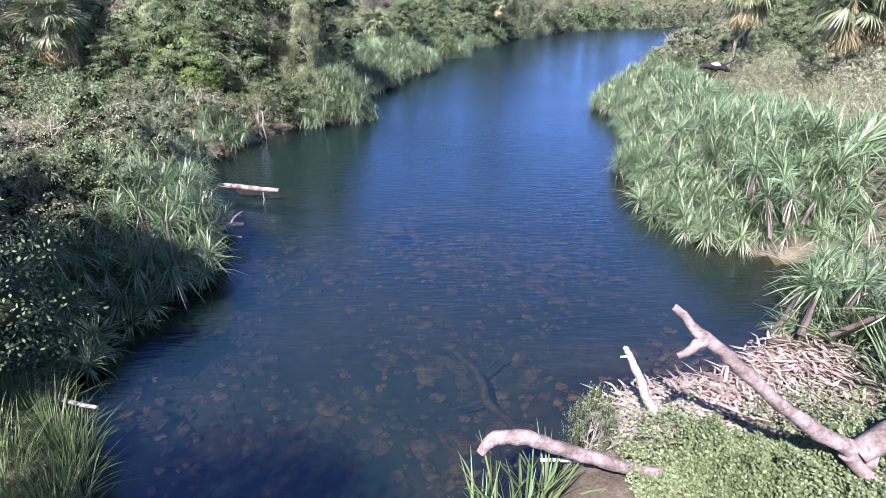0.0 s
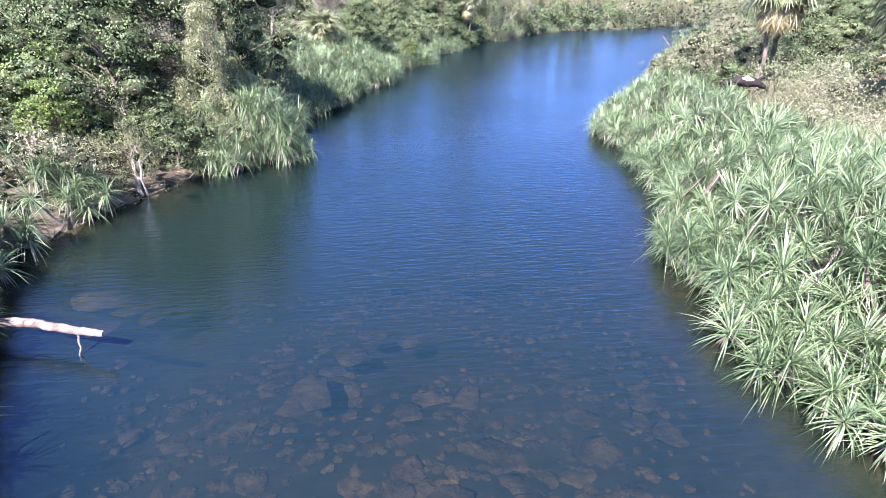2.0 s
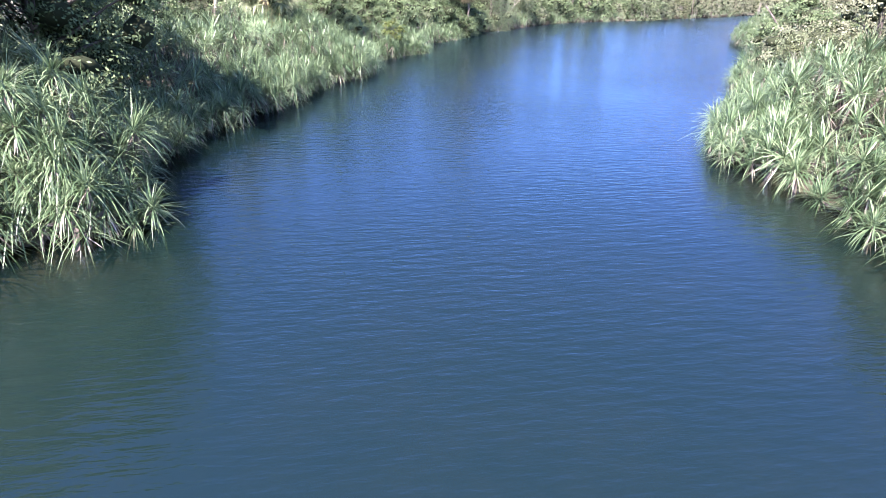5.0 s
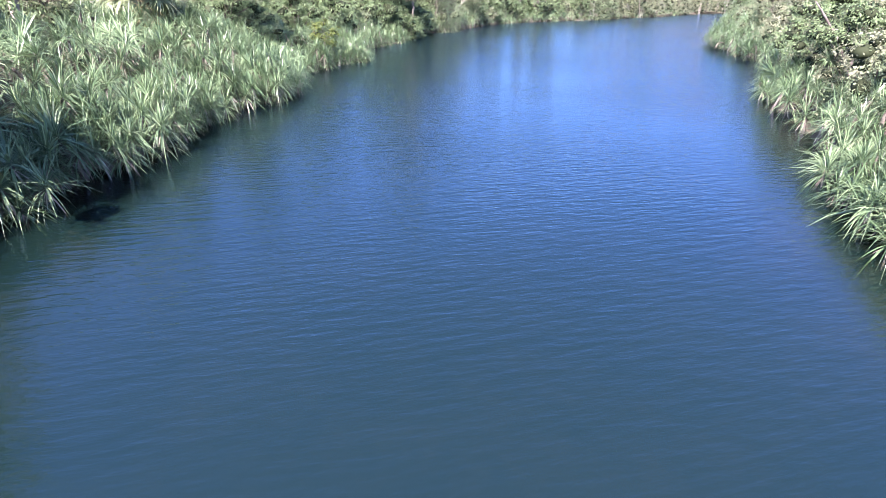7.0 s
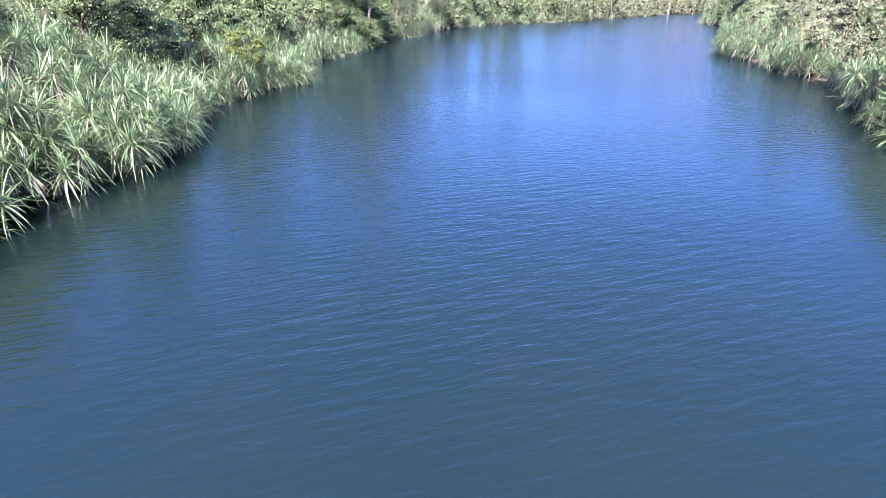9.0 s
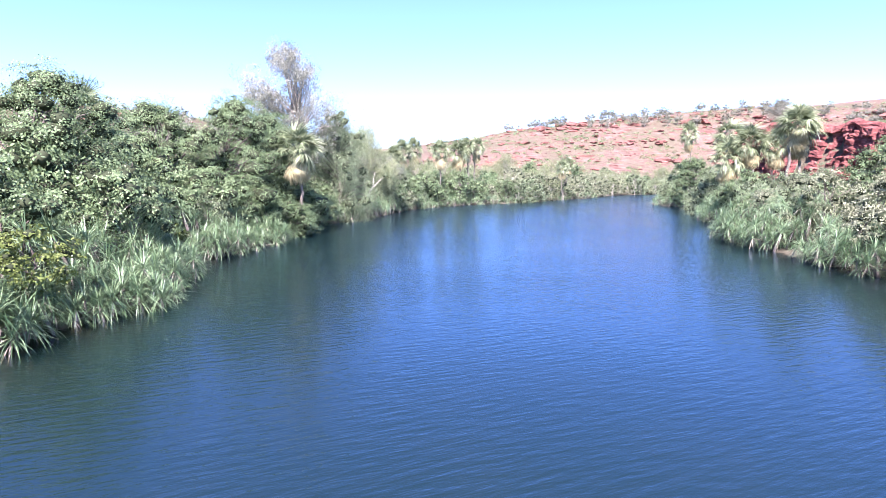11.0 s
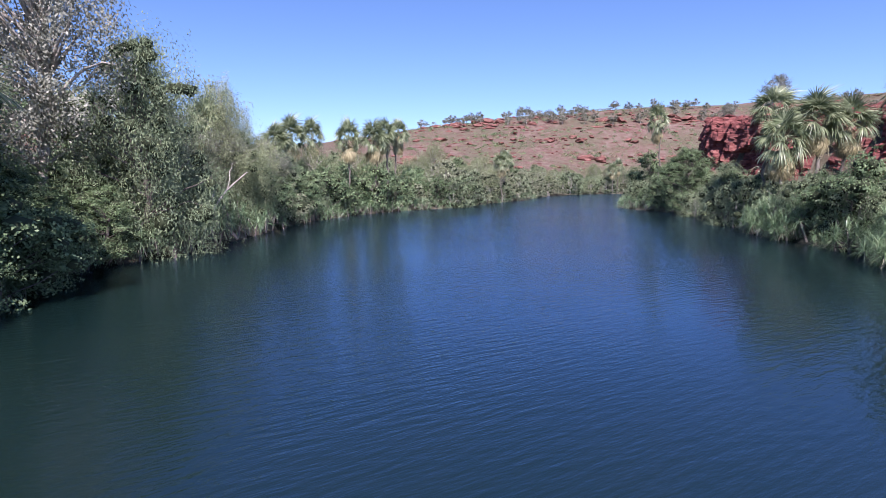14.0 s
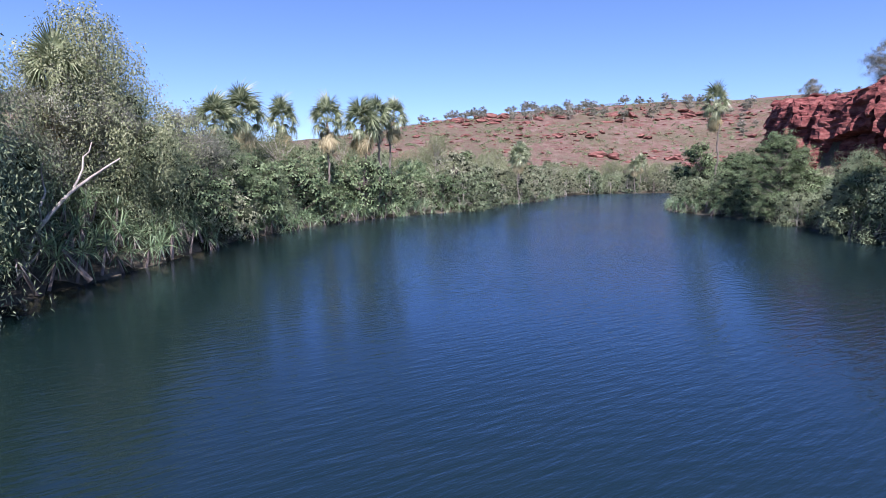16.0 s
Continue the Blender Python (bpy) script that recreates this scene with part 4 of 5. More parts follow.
for x, y, top, c in (
    (36.1, 156.5, 9.6, 0.9), (33.2, 152.5, 8.5, 0.8), (43.1, 171.3, 11.0, 0.8), (45.3, 163.2, 10.2, 0.8), (50.0, 163.6, 10.3, 0.95), (51.6, 165.0, 11.2, 0.9), (54.6, 166.5, 11.4, 0.8),
    (71.5, 119.5, 10.9, 0.95), (71.0, 115.3, 9.6, 1.0), (73.0, 114.2, 9.2, 0.95), (68.2, 117.0, 7.8, 0.95), (65.5, 105.8, 11.0, 1.0), (68.0, 107.0, 10.5, 1.0), (99.3, 154.8, 14.6, 0.85),
    (13.6, 112.6, 7.2, 1.0), (24.2, 138.3, 8.8, 0.62), (-6.8, 71.6, 5.4, 0.95), (31.4, 43.0, 8.8, 1.1), (33.6, 45.2, 9.4, 1.1), (28.8, 39.2, 8.2, 1.1), (31.6, 39.4, 8.8, 1.1), (25.0, 47.0, 8.6, 1.0), (27.2, 48.4, 9.2, 1.05), (36.0, 44.0, 9.6, 1.1),
    (85.0, 181.0, 8.0, 0.8), (92.0, 190.0, 9.0, 0.8), (157.9, 218.0, 8.0, 0.8), (161.0, 219.0, 9.0, 0.8), (89.5, 139.5, 5.0, 0.8), (-24.5, 38.0, 6.8, 0.95), (-24.0, 52.0, 8.5, 0.9), (-27.0, 44.0, 7.0, 0.9), (-2.0, 112.0, 9.6, 0.8),
):
    palm(x, y, top, c)


# ---- cliffs and hills ----
def cliff_mesh(line, seed, top=11.5):
    """A layered rock face: ledges of uneven depth, upright joints, rounded heads."""
    r = np.random.default_rng(seed)
    seg = np.diff(line, axis=0)
    ln = np.hypot(seg[:, 0], seg[:, 1])
    tot = np.concatenate([[0], np.cumsum(ln)])
    u = np.arange(0, tot[-1], 0.3)
    i = np.clip(np.searchsorted(tot, u, side="right") - 1, 0, len(seg) - 1)
    p = line[i] + seg[i] * ((u - tot[i]) / ln[i])[:, None]
    n = np.stack([seg[i, 1], -seg[i, 0]], -1) / ln[i][:, None]
    for _ in range(12):
        n[1:-1] = (n[:-2] + n[1:-1] + n[2:]) / 3
        p[1:-1] = (p[:-2] + p[1:-1] * 2 + p[2:]) / 4
    rows = 64
    v = np.linspace(0, 1, rows)
    ledge = np.cumsum(r.choice((0.0, 0.0, 0.12, 0.3, -0.1), rows))
    base = terrain(p[:, 0] - n[:, 0], p[:, 1] - n[:, 1]) - 0.4
    tall = top + 1.6 * wave(u, 0 * u, seed, 6.0) + 0.8 * wave(u, 0 * u, seed + 1, 2.0)
    uu, vv = np.meshgrid(u, v, indexing="ij")
    bulge = 2.2 * wave(uu, vv * 3, seed + 2, 5.5) + 0.75 * wave(uu, vv * 9, seed + 3, 1.6) + 0.25 * wave(uu * 0.5, vv * 45, seed + 4, 0.9)
    cell = r.uniform(0, 1, (400, 60))
    row = np.clip((vv * 10 + 0.9 * wave(uu, vv * 2, seed + 7, 8.0)).astype(int), 0, 59)
    block = cell[np.clip(((uu + 1.3 * row) / 1.9).astype(int), 0, 399), row]
    block2 = cell[np.clip(((uu + 0.7 * row) / 6.5).astype(int) + 100, 0, 399), (row // 3)]
    row2 = np.clip((vv * 26 + 0.8 * wave(uu, vv * 3, seed + 9, 3.0)).astype(int), 0, 59)
    block3 = cell[np.clip(((uu + 0.37 * row2) / 0.95).astype(int) + 30, 0, 399), row2]
    joint = 2.4 * np.clip(1 - np.abs(wave(u, 0 * u, seed + 5, 2.2)) / 0.16, 0, 1)
    back = ledge[None] * 0.25 + 1.2 * vv**2 + bulge * 0.5 + 1.0 * block + 1.9 * block2 + 0.5 * block3 + joint[:, None] * (0.5 + 0.5 * wave(uu, vv * 6, seed + 8, 3.0)) + 3.4 * np.clip((vv - 0.9) / 0.1, 0, 1) ** 2
    z = base[:, None] + (tall[:, None] - base[:, None] + 2.0) * np.clip(vv / 0.94, 0, 1) - 0.8 * np.clip((vv - 0.94) / 0.06, 0, 1)
    pts = np.stack([p[:, 0][:, None] + n[:, 0][:, None] * back, p[:, 1][:, None] + n[:, 1][:, None] * back, z], -1)
    m = Mesh()
    ii, jj = np.meshgrid(np.arange(len(u) - 1), np.arange(rows - 1), indexing="ij")
    m.add(pts.reshape(-1, 3), np.stack([ii * rows + jj, (ii + 1) * rows + jj, (ii + 1) * rows + jj + 1, ii * rows + jj + 1], -1).reshape(-1, 4))
    return m.data("cliff", [RED_ROCK])


outcrop_line = np.array([(222, 274), (214, 282), (206, 288), (196, 298)])
tagged(new("cliff", cliff_mesh(outcrop_line, 8, 4.5)), "low dark red sandstone outcrop at the foot of the hill", "cliff", kind="structure")
cliff = tagged(new("cliff", cliff_mesh(CLIFF[2:-1], 5, 12.4)), "weathered red sandstone cliff with layered ledges", "cliff", kind="structure")


def lump(seed, squash=0.6, rough=0.25, cuts=2):
    bm = bmesh.new()
    bmesh.ops.create_icosphere(bm, subdivisions=cuts, radius=1)
    r = np.random.default_rng(seed)
    o = Vector(r.uniform(-50, 50, 3))
    for v in bm.verts:
        k = 1 + rough * noise.noise(v.co * 1.3 + o) * 2 + rough * 0.5 * noise.noise(v.co * 3 + o)
        # flattened sides read as broken faces
        v.co = Vector((round(v.co.x * 2.2) / 2.2 * 0.45 + v.co.x * 0.55, round(v.co.y * 2.2) / 2.2 * 0.45 + v.co.y * 0.55, v.co.z * squash)) * k
    v = np.array([x.co[:] for x in bm.verts])
    f = np.array([[x.index for x in q.verts] for q in bm.faces])
    bm.free()
    return v, f


def join_lumps(name, places, protos, mats, label, category, slot=0):
    m = Mesh()
    r = np.random.default_rng(12)
    for x, y, z, sx, sy, sz in places:
        v, f = protos[r.integers(len(protos))]
        a = r.uniform(0, 6.28)
        w = np.stack([v[:, 0] * sx, v[:, 1] * sy, v[:, 2] * sz], -1)
        w = np.stack([w[:, 0] * np.cos(a) - w[:, 1] * np.sin(a), w[:, 0] * np.sin(a) + w[:, 1] * np.cos(a), w[:, 2]], -1)
        m.add(w + (x, y, z), f)
    return tagged(new(name, m.data(name, mats)), label, category, kind="stuff")


r = np.random.default_rng(31)
hx, hy = [], []
for cx, cy, a0, a1, d0, d1, n in ((30, 110, 18, 78, 95, 420, 9000), (5, 75, -60, 8, 55, 330, 5000)):
    az, ds = np.radians(r.uniform(a0, a1, n)), np.sqrt(r.uniform(d0**2, d1**2, n))
    hx.append(cx + ds * np.sin(az))
    hy.append(cy + ds * np.cos(az))
hx, hy = np.concatenate(hx), np.concatenate(hy)
hz = terrain(hx, hy)
slope = hz > 4.5
hx, hy, hz = hx[slope], hy[slope], hz[slope]
band = np.exp(-(((hz - 14) / 4) ** 2)) + 1.3 * np.exp(-(((hz - 44) / 6) ** 2)) + 0.7 * np.exp(-(((hz - 28) / 2.5) ** 2))
clump = wave(hx, hy, 9, 14)
rocky = r.uniform(0, 1, len(hx)) < 0.10 + 0.32 * band * smooth(clump + 0.3)
rocks = []
for x, y, z, b in zip(hx[rocky], hy[rocky], hz[rocky], band[rocky]):
    s = r.uniform(0.4, 1.0) * (1 + 3.2 * b * r.uniform(0, 1) ** 2)
    rocks.append((x, y, z + 0.1 * s, s * r.uniform(1.1, 2.2), s * r.uniform(0.9, 1.3), s * r.uniform(0.6, 1.1)))
join_lumps("red_boulders", rocks[:3200], [lump(k, 0.6, 0.3, 2 if k < 2 else 1) for k in range(6)], [HILL_ROCK], "broken red sandstone ledges and boulders on the slopes", "rocks")


def scrub_on_hill(name, places, label, material, leaf, count, seed, size):
    r = np.random.default_rng(seed)
    m = Mesh()
    protos = []
    for k in range(5):
        q = Mesh()
        d = r.normal(0, 1, (count, 3))
        d /= np.linalg.norm(d, axis=1)[:, None]
        d[:, 2] = np.abs(d[:, 2])
        leaves(q, d * r.uniform(0.45, 1.0, count)[:, None] * (1, 1, 0.8), d, leaf, leaf * 0.45, r, 0, 0.0, 0.6)
        protos.append(q.arrays())
    for x, y, z in places:
        v, f, _ = protos[r.integers(5)]
        s, a = r.uniform(*size), r.uniform(0, 6.28)
        w = np.stack([v[:, 0] * np.cos(a) - v[:, 1] * np.sin(a), v[:, 0] * np.sin(a) + v[:, 1] * np.cos(a), v[:, 2] * r.uniform(0.7, 1.2)], -1) * s
        m.add(w + (x, y, z - 0.1), f)
    return tagged(new(name, m.data(name, [material])), label, "plants", kind="stuff")


free = np.where(~rocky)[0]
r.shuffle(free)
scrub_on_hill("hill_grass", [(hx[i], hy[i], hz[i]) for i in free[:5200]], "pale dry spinifex clumps on the red slopes", SPINIFEX, 0.5, 24, 71, (0.6, 1.6))
scrub_on_hill("hill_scrub", [(hx[i], hy[i], hz[i]) for i in free[5200:8200]], "dark low bushes dotted over the red slopes", BROAD, 0.5, 40, 72, (0.7, 1.9))

flat = np.random.default_rng(37)
fx, fy = flat.uniform(-75, 120, 9000), flat.uniform(-40, 190, 9000)
away = np.minimum(line_distance(fx, fy, LEFT)[0], line_distance(fx, fy, RIGHT)[0])
fz = terrain(fx, fy)
dry = np.where(~in_river(fx, fy) & (away > 12) & (fz < 6))[0]
scrub_on_hill("dry_grass", [(fx[i], fy[i], fz[i]) for i in dry[:2600]], "dry grass tussocks on the flats behind the banks", SPINIFEX, 0.5, 26, 73, (0.5, 1.3))
scrub_on_hill("flat_scrub", [(fx[i], fy[i], fz[i]) for i in dry[2600:3600]], "low olive scrub on the flats behind the banks", SCRUB, 0.45, 44, 74, (0.8, 1.9))

ridge_tree = make_tree("ridge_tree", "small sparse gum on the skyline of the hill", "tree", "trees on the skyline", tree_mesh(81, 5.0, 2.4, 14, 460, 0.55, 0.25, 0.13, (PALE_BARK, GUM), 0.4, 0.2, gap=0.5))
first = True
r = np.random.default_rng(82)
made = 0
azs, dss = np.radians(r.uniform(-40, 78, 4000)), r.uniform(170, 430, 4000)
spots = np.stack([22 + dss * np.sin(azs), 95 + dss * np.cos(azs)], -1)
for az, (x, y), z in zip(azs, spots, terrain(spots[:, 0], spots[:, 1])):
    if z < 41 and not (az < 0 and z > 17 and z < 30) and not (az > 1.0 and z > 26):
        continue
    m = pose(x, y, z, 0, 0, r.uniform(0, 360)) @ Matrix.Scale(r.uniform(0.6, 1.5), 4)
    if first:
        ridge_tree.matrix_basis, first = m, False
    else:
        copy_thing(ridge_tree, m @ unscaled(ridge_tree))
    made += 1
    if made >= 290:
        break

# ---- things at the near end of the river ----
def limb(name, points, radii, material, label, category, sides=16, twigs=()):
    """A log or branch: a knotted, uneven tube, with side twigs as parts."""
    r = np.random.default_rng(len(name) + int(abs(points[0][0]) * 10))
    p = np.array(points, float)
    s = np.linspace(0, 1, 14 * (len(p) - 1) + 1)
    t = np.linspace(0, 1, len(p))
    fine = np.stack([np.interp(s, t, p[:, k]) for k in range(3)], -1)
    for _ in range(10):
        fine[1:-1] = (fine[:-2] + 2 * fine[1:-1] + fine[2:]) / 4
    rad = np.interp(s, t, radii)
    m = Mesh()
    tube(m, fine, rad, sides)
    # knots, flutes and a ragged broken end
    seed = Vector(r.uniform(-20, 20, 3))
    thick = float(np.mean(radii))
    for v in m.v[:1]:
        for k in range(len(v)):
            p = Vector(v[k])
            v[k] += thick * (0.35 * np.array(noise.noise_vector(p * 2.2 + seed)) + 0.22 * np.array(noise.noise_vector(p * 7 + seed)) + 0.1 * np.array(noise.noise_vector(p * 18 + seed)))
    m.v[1], m.v[2] = np.concatenate([m.v[0][-sides:], m.v[1][-1:] - 0.6 * thick * (fine[-1] - fine[-2]) / np.linalg.norm(fine[-1] - fine[-2])]), np.concatenate([m.v[0][:sides], m.v[2][-1:]])
    ob = tagged(new(name, m.data(name, [material], True)), label, category)
    for a, b, ra, rb in twigs:
        q = Mesh()
        tube(q, bend(a, b, 0, 6, r), np.linspace(ra, rb, 6), 7)
        part("branch", q.data("branch", [material], True), ob)
    return ob


limb("fallen_tree", [(7.0, 6.2, 1.65), (6.7, 6.25, 1.84), (6.1, 6.3, 2.13), (5.2, 6.35, 2.83), (4.4, 6.4, 3.54), (3.9, 6.42, 3.95), (3.6, 6.8, 4.21)], [0.15, 0.15, 0.125, 0.105, 0.098, 0.092, 0.06], DRIFT, "bleached fallen tree with a forked end over the water", "dead tree", twigs=(((3.98, 6.4, 3.89), (3.52, 6.26, 3.7), 0.10, 0.045), ((6.75, 6.2, 1.8), (9.4, 7.1, 2.74), 0.19, 0.24), ((6.6, 6.2, 1.8), (7.3, 5.9, 0.94), 0.14, 0.12)))
limb("fallen_log", [(0.75, 6.55, 1.61), (0.98, 6.62, 1.87), (1.5, 6.68, 1.8), (2.2, 6.72, 1.46), (3.3, 6.75, 0.99), (4.0, 6.8, 0.76)], [0.07, 0.115, 0.12, 0.12, 0.115, 0.10], DRIFT, "curved grey log resting on the bank", "log")
limb("dead_branch", [(4.7, 8.5, 0.43), (4.3, 8.42, 1.04), (3.95, 8.3, 1.8), (3.6, 8.2, 2.46)], [0.10, 0.09, 0.075, 0.05], WHITE_WOOD, "white dead branch sticking up from the bank", "branch", twigs=(((3.75, 8.25, 2.22), (3.5, 8.1, 2.32), 0.03, 0.02),))
limb("dead_branch", [(2.0, 7.4, 0.5), (2.8, 7.3, 0.55), (3.6, 7.2, 0.6)], [0.03, 0.04, 0.04], WHITE_WOOD, "thin pale stick lying on the bank", "branch")
limb("floating_log", [(-10.2, 23.6, 0.55), (-9.0, 23.4, 0.62), (-7.8, 23.0, 0.6), (-6.75, 22.65, 0.66)], [0.11, 0.12, 0.11, 0.07], DRIFT, "pale log jutting out over the water from the bank", "log", twigs=(((-7.55, 22.9, 0.6), (-7.5, 22.65, -0.15), 0.035, 0.02),))
limb("dead_branch", [(-9.3, 21.0, 1.2), (-9.1, 20.85, 0.8), (-8.85, 20.65, -0.1)], [0.07, 0.07, 0.05], WHITE_WOOD, "white stick dipping into the water", "branch")
limb("drift_wood", [(-8.6, 18.5, 0.75), (-7.9, 18.65, 0.7), (-7.1, 18.8, 0.65)], [0.05, 0.09, 0.07], DRIFT, "pale driftwood caught on the bank", "driftwood", twigs=(((-7.5, 18.7, 0.7), (-7.2, 19.2, 1.0), 0.05, 0.02), ((-8.0, 18.6, 0.7), (-7.4, 18.1, 0.9), 0.04, 0.02), ((-8.2, 18.6, 0.75), (-8.1, 19.3, 1.0), 0.05, 0.02), ((-7.7, 18.0, 0.5), (-6.9, 17.9, 0.5), 0.05, 0.03)))
limb("dead_branch", [(-8.7, 9.75, 0.15), (-8.2, 9.6, 0.18), (-7.5, 9.45, 0.1)], [0.035, 0.05, 0.035], WHITE_WOOD, "pale stick lying at the waterline", "branch")
limb("dead_tree", [(-7.75, 14.6, 0.2), (-7.85, 14.7, 1.3), (-7.7, 14.6, 2.6)], [0.07, 0.06, 0.035], BARK, "thin grey dead trunk standing at the water", "dead tree")
charred = limb("charred_log", [(21.2, 44.6, 3.2), (22.0, 44.2, 3.45), (22.8, 43.8, 3.4), (23.5, 43.5, 3.1)], [0.1, 0.3, 0.28, 0.12], CHAR, "black charred log with a bare white patch", "log", twigs=(((23.0, 43.7, 3.4), (23.9, 43.9, 3.9), 0.1, 0.04), ((21.4, 44.5, 3.2), (21.0, 44.4, 1.5), 0.14, 0.12)))
bare_patch = Mesh()
tube(bare_patch, [(22.05, 44.0, 3.56), (22.4, 43.85, 3.58), (22.75, 43.65, 3.52)], [0.05, 0.2, 0.06], 10)
part("bare_patch", bare_patch.data("bare_patch", [WHITE_WOOD], True), charred, "bare white patch")
limb("dead_branch", [(27.2, 61.0, 1.6), (26.5, 61.5, 3.2), (25.8, 61.9, 4.2), (25.3, 62.2, 4.9)], [0.07, 0.06, 0.05, 0.03], DRIFT, "bleached dead branch leaning out of the bushes", "branch")
limb("driftwood", [(48.6, 98.7, 0.3), (49.6, 99.0, 0.35), (50.7, 99.7, 0.3)], [0.04, 0.07, 0.05], WHITE_WOOD, "white driftwood caught under the bank", "driftwood")
limb("leaning_trunk", [(23.0, 132.6, 0.6), (23.7, 132.7, 2.4), (24.9, 133.4, 3.9), (26.6, 134.6, 5.2)], [0.085, 0.075, 0.06, 0.03], PALE_BARK, "white-barked trunk leaning over the bank", "tree trunk", twigs=(((23.8, 132.8, 2.6), (24.0, 134.0, 5.2), 0.06, 0.02), ((24.9, 133.4, 3.9), (25.6, 135.0, 5.9), 0.05, 0.02)))
limb("sunken_branch", [(0.6, 12.2, -0.55), (1.2, 11.2, -0.5), (1.3, 10.2, -0.6), (2.1, 9.2, -0.7)], [0.05, 0.1, 0.12, 0.08], BED_ROCK, "brown waterlogged branch under the water", "branch", twigs=(((1.2, 11.2, -0.5), (2.0, 12.0, -0.45), 0.06, 0.03), ((1.3, 10.4, -0.6), (0.4, 10.0, -0.6), 0.05, 0.02)))

# stones on the river bed
stone_data = []
for k in range(6):
    m = Mesh()
    m.add(*lump(40 + k, 0.55, 0.3, 2))
    stone_data.append(m.data("stone", [BED_ROCK], True))
r = np.random.default_rng(44)
made, tries, cobbles = 0, 0, []
while made < 280 and tries < 6000:
    tries += 1
    x, y = r.uniform(-7, 7.5), 7.5 + 21 * r.uniform(0, 1) ** 1.1
    z = float(terrain(x, y))
    if z > -0.45 or wave(x, y, 14, 1.7) < 0.0 or x > 9.5 - 0.1 * y or x < -8:
        continue
    s = 0.14 + 0.34 * r.uniform(0, 1) ** 2.2
    ob = new("river_stone", stone_data[made % 6])
    ob.matrix_basis = pose(x, y, z - 0.05 * s, 0, 0, r.uniform(0, 360)) @ Matrix.Diagonal((s * r.uniform(0.8, 1.5), s, s * r.uniform(0.3, 0.55), 1))
    tagged(ob, "brown rounded stone on the river bed under water", "stone", "stones on the river bed")
    made += 1
for x, y in np.stack([r.uniform(-8, 8, 2600), r.uniform(7, 30, 2600)], -1):
    z = float(terrain(x, y))
    if z < -0.3 and wave(x, y, 14, 1.7) > -0.45:
        s = 0.07 + 0.13 * r.uniform(0, 1) ** 2
        cobbles.append((x, y, z, s * r.uniform(0.9, 1.4), s, s * 0.7))
join_lumps("cobbles", cobbles, [lump(k, 0.6, 0.3, 1) for k in range(5)], [BED_ROCK], "small brown cobbles strewn over the river bed", "stones")


for x, y, sx, sy in ((-9.4, 27.2, 1.1, 0.6), (-7.9, 26.8, 0.8, 0.45), (-8.6, 25.4, 0.7, 0.4), (-7.2, 26.2, 0.6, 0.4), (-0.8, 23.4, 0.55, 0.45), (-0.2, 24.4, 0.5, 0.35), (0.9, 24.0, 0.4, 0.35), (-1.7, 22.0, 0.6, 0.5), (2.8, 28.1, 0.4, 0.3), (3.8, 28.1, 0.42, 0.32), (4.5, 28.4, 0.4, 0.3), (-0.1, 28.5, 0.35, 0.3)):
    z = float(terrain(x, y))
    ob = new("river_stone", stone_data[int(abs(x * 10)) % 6])
    ob.matrix_basis = pose(x, y, max(z, -0.9) - 0.06, 0, 0, 40 * x) @ Matrix.Diagonal((sx, sy, 0.13, 1))
    tagged(ob, "large brown stone slab lying just under the water", "stone", "stones on the river bed")


def tuft(name, x, y, count, length, width, material, label, seed, spread=0.35, lean=0.5):
    r = np.random.default_rng(seed)
    m = Mesh()
    az = r.uniform(0, 6.28, count)
    o = r.uniform(0, spread, count) ** 0.8
    base = np.stack([np.cos(az) * o, np.sin(az) * o, np.full(count, -0.05)], -1)
    el = 1.5 - r.uniform(0, lean, count) * (0.4 + o / spread)
    blades(m, base, way(az + r.normal(0, 0.4, count), el), length * r.uniform(0.6, 1.1, count), np.full(count, width), r.uniform(0.1, 0.45, count), 4)
    ob = new(name, m.data(name, [material]))
    ob.location = (x, y, float(terrain(x, y)))
    return tagged(ob, label, "grass", "reed tufts on the banks")


r = np.random.default_rng(52)
for k, (x, y) in enumerate([(-7.3, 8.0), (-6.9, 7.2), (-7.9, 8.5), (-8.7, 9.2), (-9.3, 8.8), (-8.1, 7.4), (-7.5, 6.6), (-9.6, 9.6), (-10.3, 9.1), (-6.6, 6.4), (-8.9, 7.9)]):
    tuft("reed_tuft", x, y, 190, 1.25, 0.022, REED, "bright green fine-bladed reeds at the waterline", 90 + k, 0.5, 0.7)
for k, (x, y) in enumerate([(1.1, 6.6), (0.8, 6.2), (1.6, 6.5), (2.0, 6.9), (1.4, 5.9)]):
    tuft("reed_tuft", x, y, 34, 1.5, 0.045, REED, "long arching green reeds at the waterline", 110 + k, 0.3, 0.9)
for k in range(26):
    x, y = r.uniform(9.4, 13.0), r.uniform(8.0, 14.0)
    if float(terrain(x, y)) > 0.2 and x - y * 0.5 > 3.6:
        tuft("reed_tuft", x, y, 90, 1.9, 0.05, PANDANUS, "tall strap-leaved reeds crowding the bank", 130 + k, 0.5, 0.8)
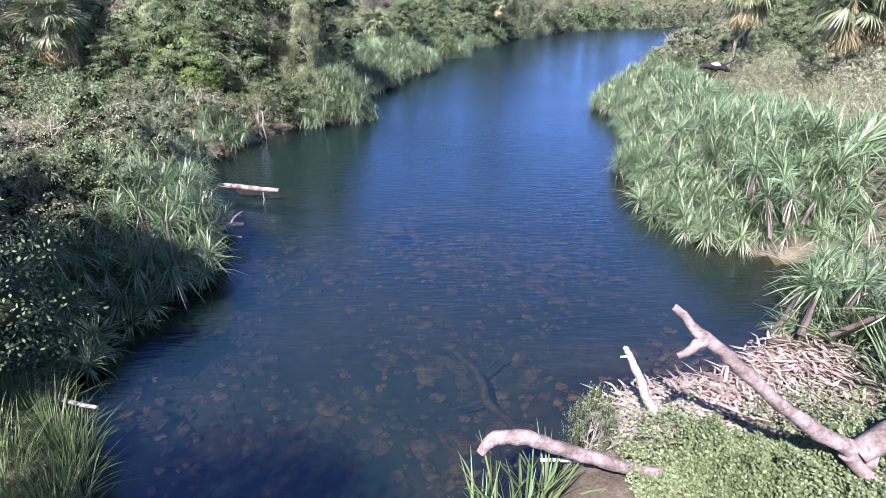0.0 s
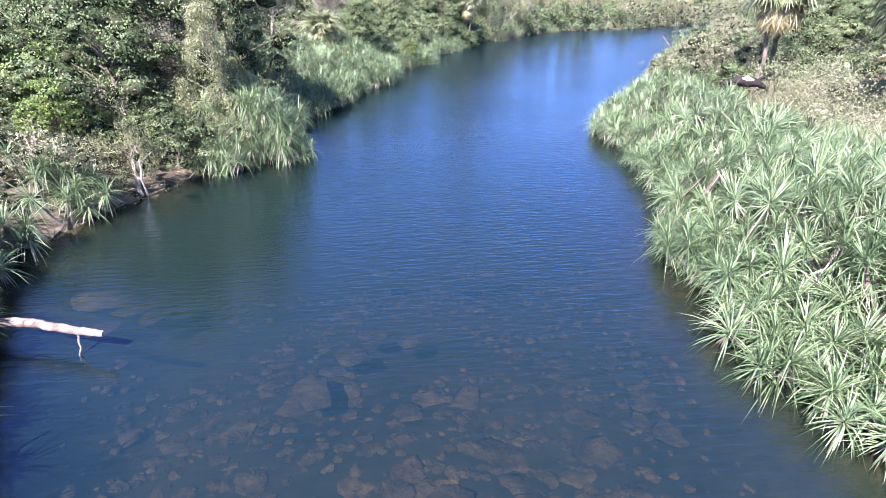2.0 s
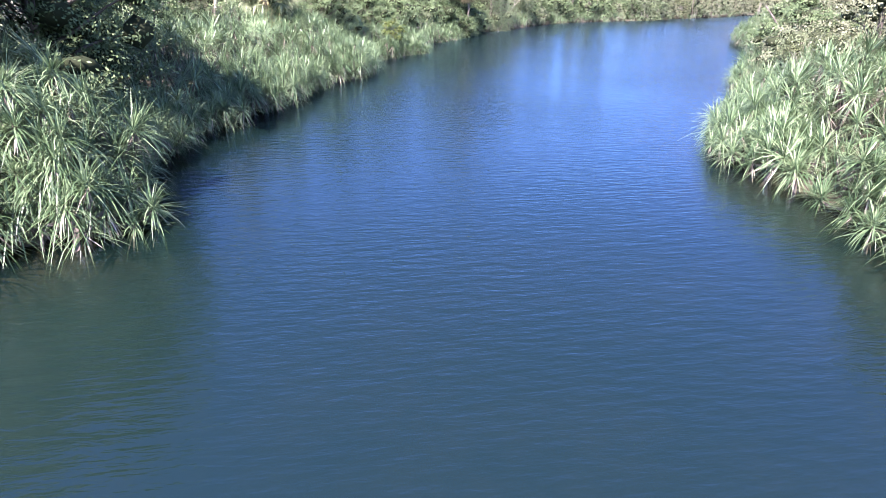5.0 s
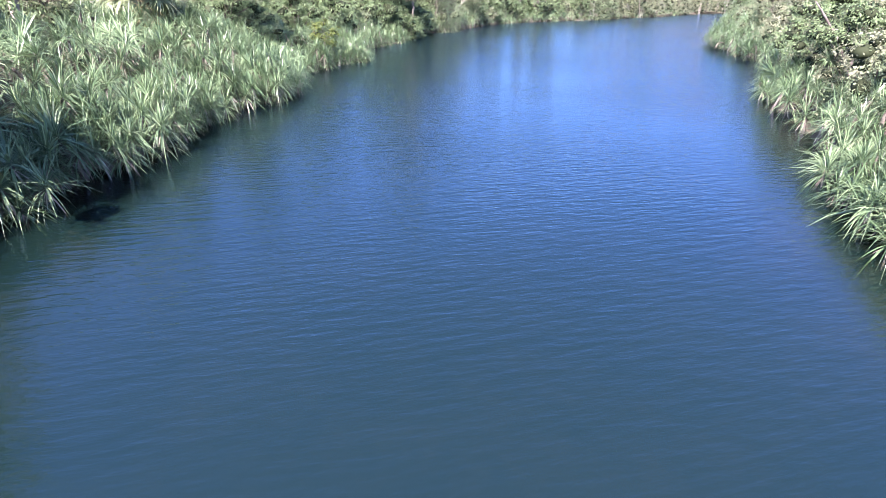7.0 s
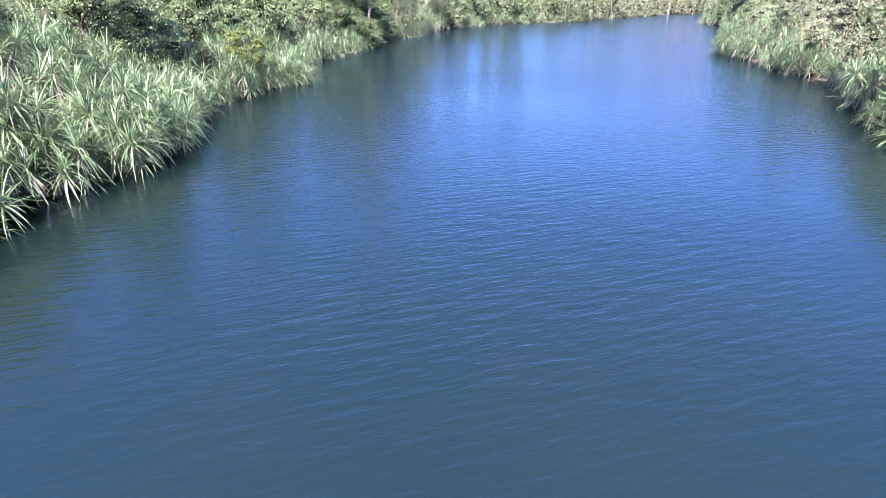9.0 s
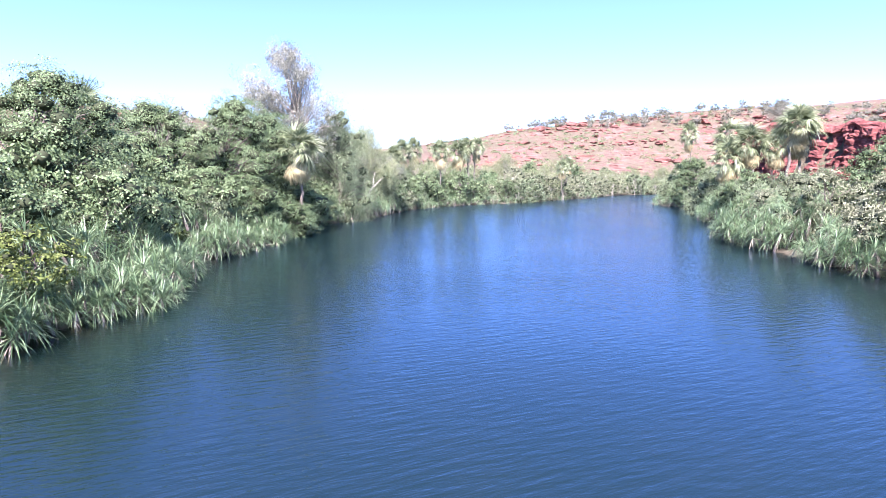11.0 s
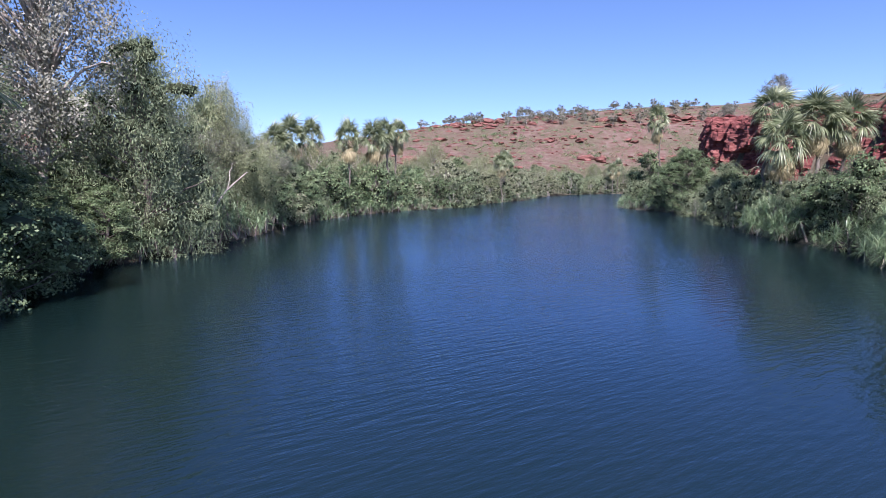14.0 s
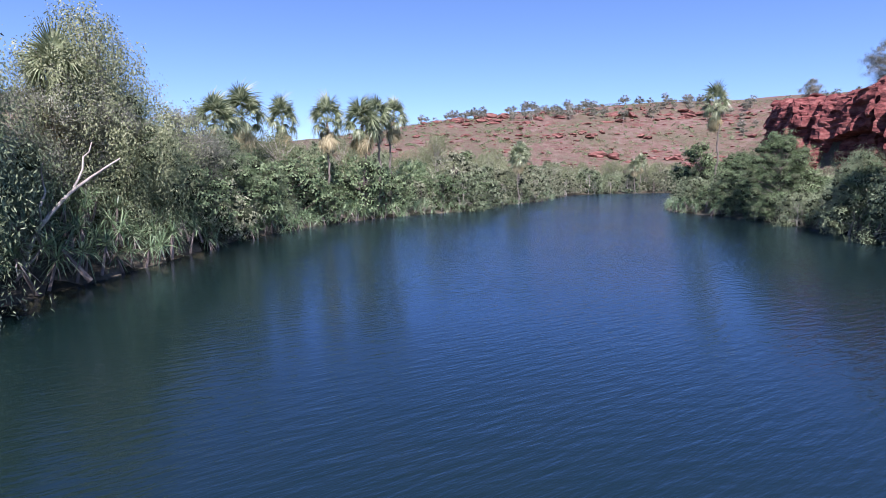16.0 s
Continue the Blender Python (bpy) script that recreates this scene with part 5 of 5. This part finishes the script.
for k, (x, y, s, kind) in enumerate([(-8.7, 11.0, 0.8, 1), (-10.2, 12.2, 0.9, 2), (9.9, 12.2, 0.65, 0), (7.4, 5.2, 0.8, 1), (8.4, 5.6, 0.8, 1), (12.6, 14.6, 1.0, 3), (11.6, 12.6, 1.0, 2), (9.2, 7.4, 0.8, 1), (-5.5, 40.5, 1.0, 3), (-6.3, 41.3, 1.0, 4), (-5.7, 42.2, 1.05, 4), (-7.1, 40.6, 1.0, 4), (-7.7, 41.6, 1.0, 5), (-6.6, 42.8, 1.1, 5), (-5.0, 40.9, 0.9, 2), (-8.3, 40.0, 0.9, 3)]):
    copy_thing(pandanus_kinds[kind], pose(x, y, float(terrain(x, y)), 0, 0, 77 * k) @ Matrix.Scale(s, 4))

# creeper over the near bank
r = np.random.default_rng(61)
m = Mesh()
n = 46000
x, y = r.normal(5.5, 1.25, n), r.normal(6.1, 0.9, n)
ok = (x > 3.3) & (x < 9) & (y < 8.3 + 0.35 * np.sin(x * 3)) & (y > 3.5)
x, y = x[ok], y[ok]
hump = 0.65 + 0.8 * wave(x, y, 17, 0.55)
z = terrain(x, y) + hump * r.uniform(0.25, 1.0, len(x)) ** 0.5
leaves(m, np.stack([x, y, z], -1), np.tile((0, -0.2, 0.8), (len(x), 1)), 0.062, 0.046, r)
tagged(new("creeper", m.data("creeper", [CREEPER])), "light green leafy creeper spread over the bank", "plants", kind="stuff")

# dry leaves and sticks on the banks
m = Mesh()
where = [(7.2, 10.0, 1.5, 1.1, 2600), (4.6, 8.9, 0.9, 0.6, 800), (-9.9, 11.2, 1.2, 1.3, 550), (-8.0, 18.5, 0.7, 0.8, 300), (-11.5, 36.5, 1.5, 2.0, 250)]
for cx, cy, sx, sy, n in where:
    x, y = r.normal(cx, sx, n), r.normal(cy, sy, n)
    dry = ~in_river(x, y)
    x, y = x[dry], y[dry]
    n = len(x)
    az = r.uniform(0, 6.28, n)
    blades(m, np.stack([x, y, terrain(x, y) + 0.04 + 0.2 * r.uniform(0, 1, n) ** 2], -1), way(az, r.normal(0.02, 0.12, n)), 0.10 + 0.6 * r.uniform(0, 1, n) ** 2.5, r.uniform(0.025, 0.10, n), r.uniform(0.0, 0.12, n), 2)
tagged(new("leaf_litter", m.data("leaf_litter", [DEAD_LEAF])), "dry fallen strap leaves and sticks on the banks", "litter", kind="stuff")
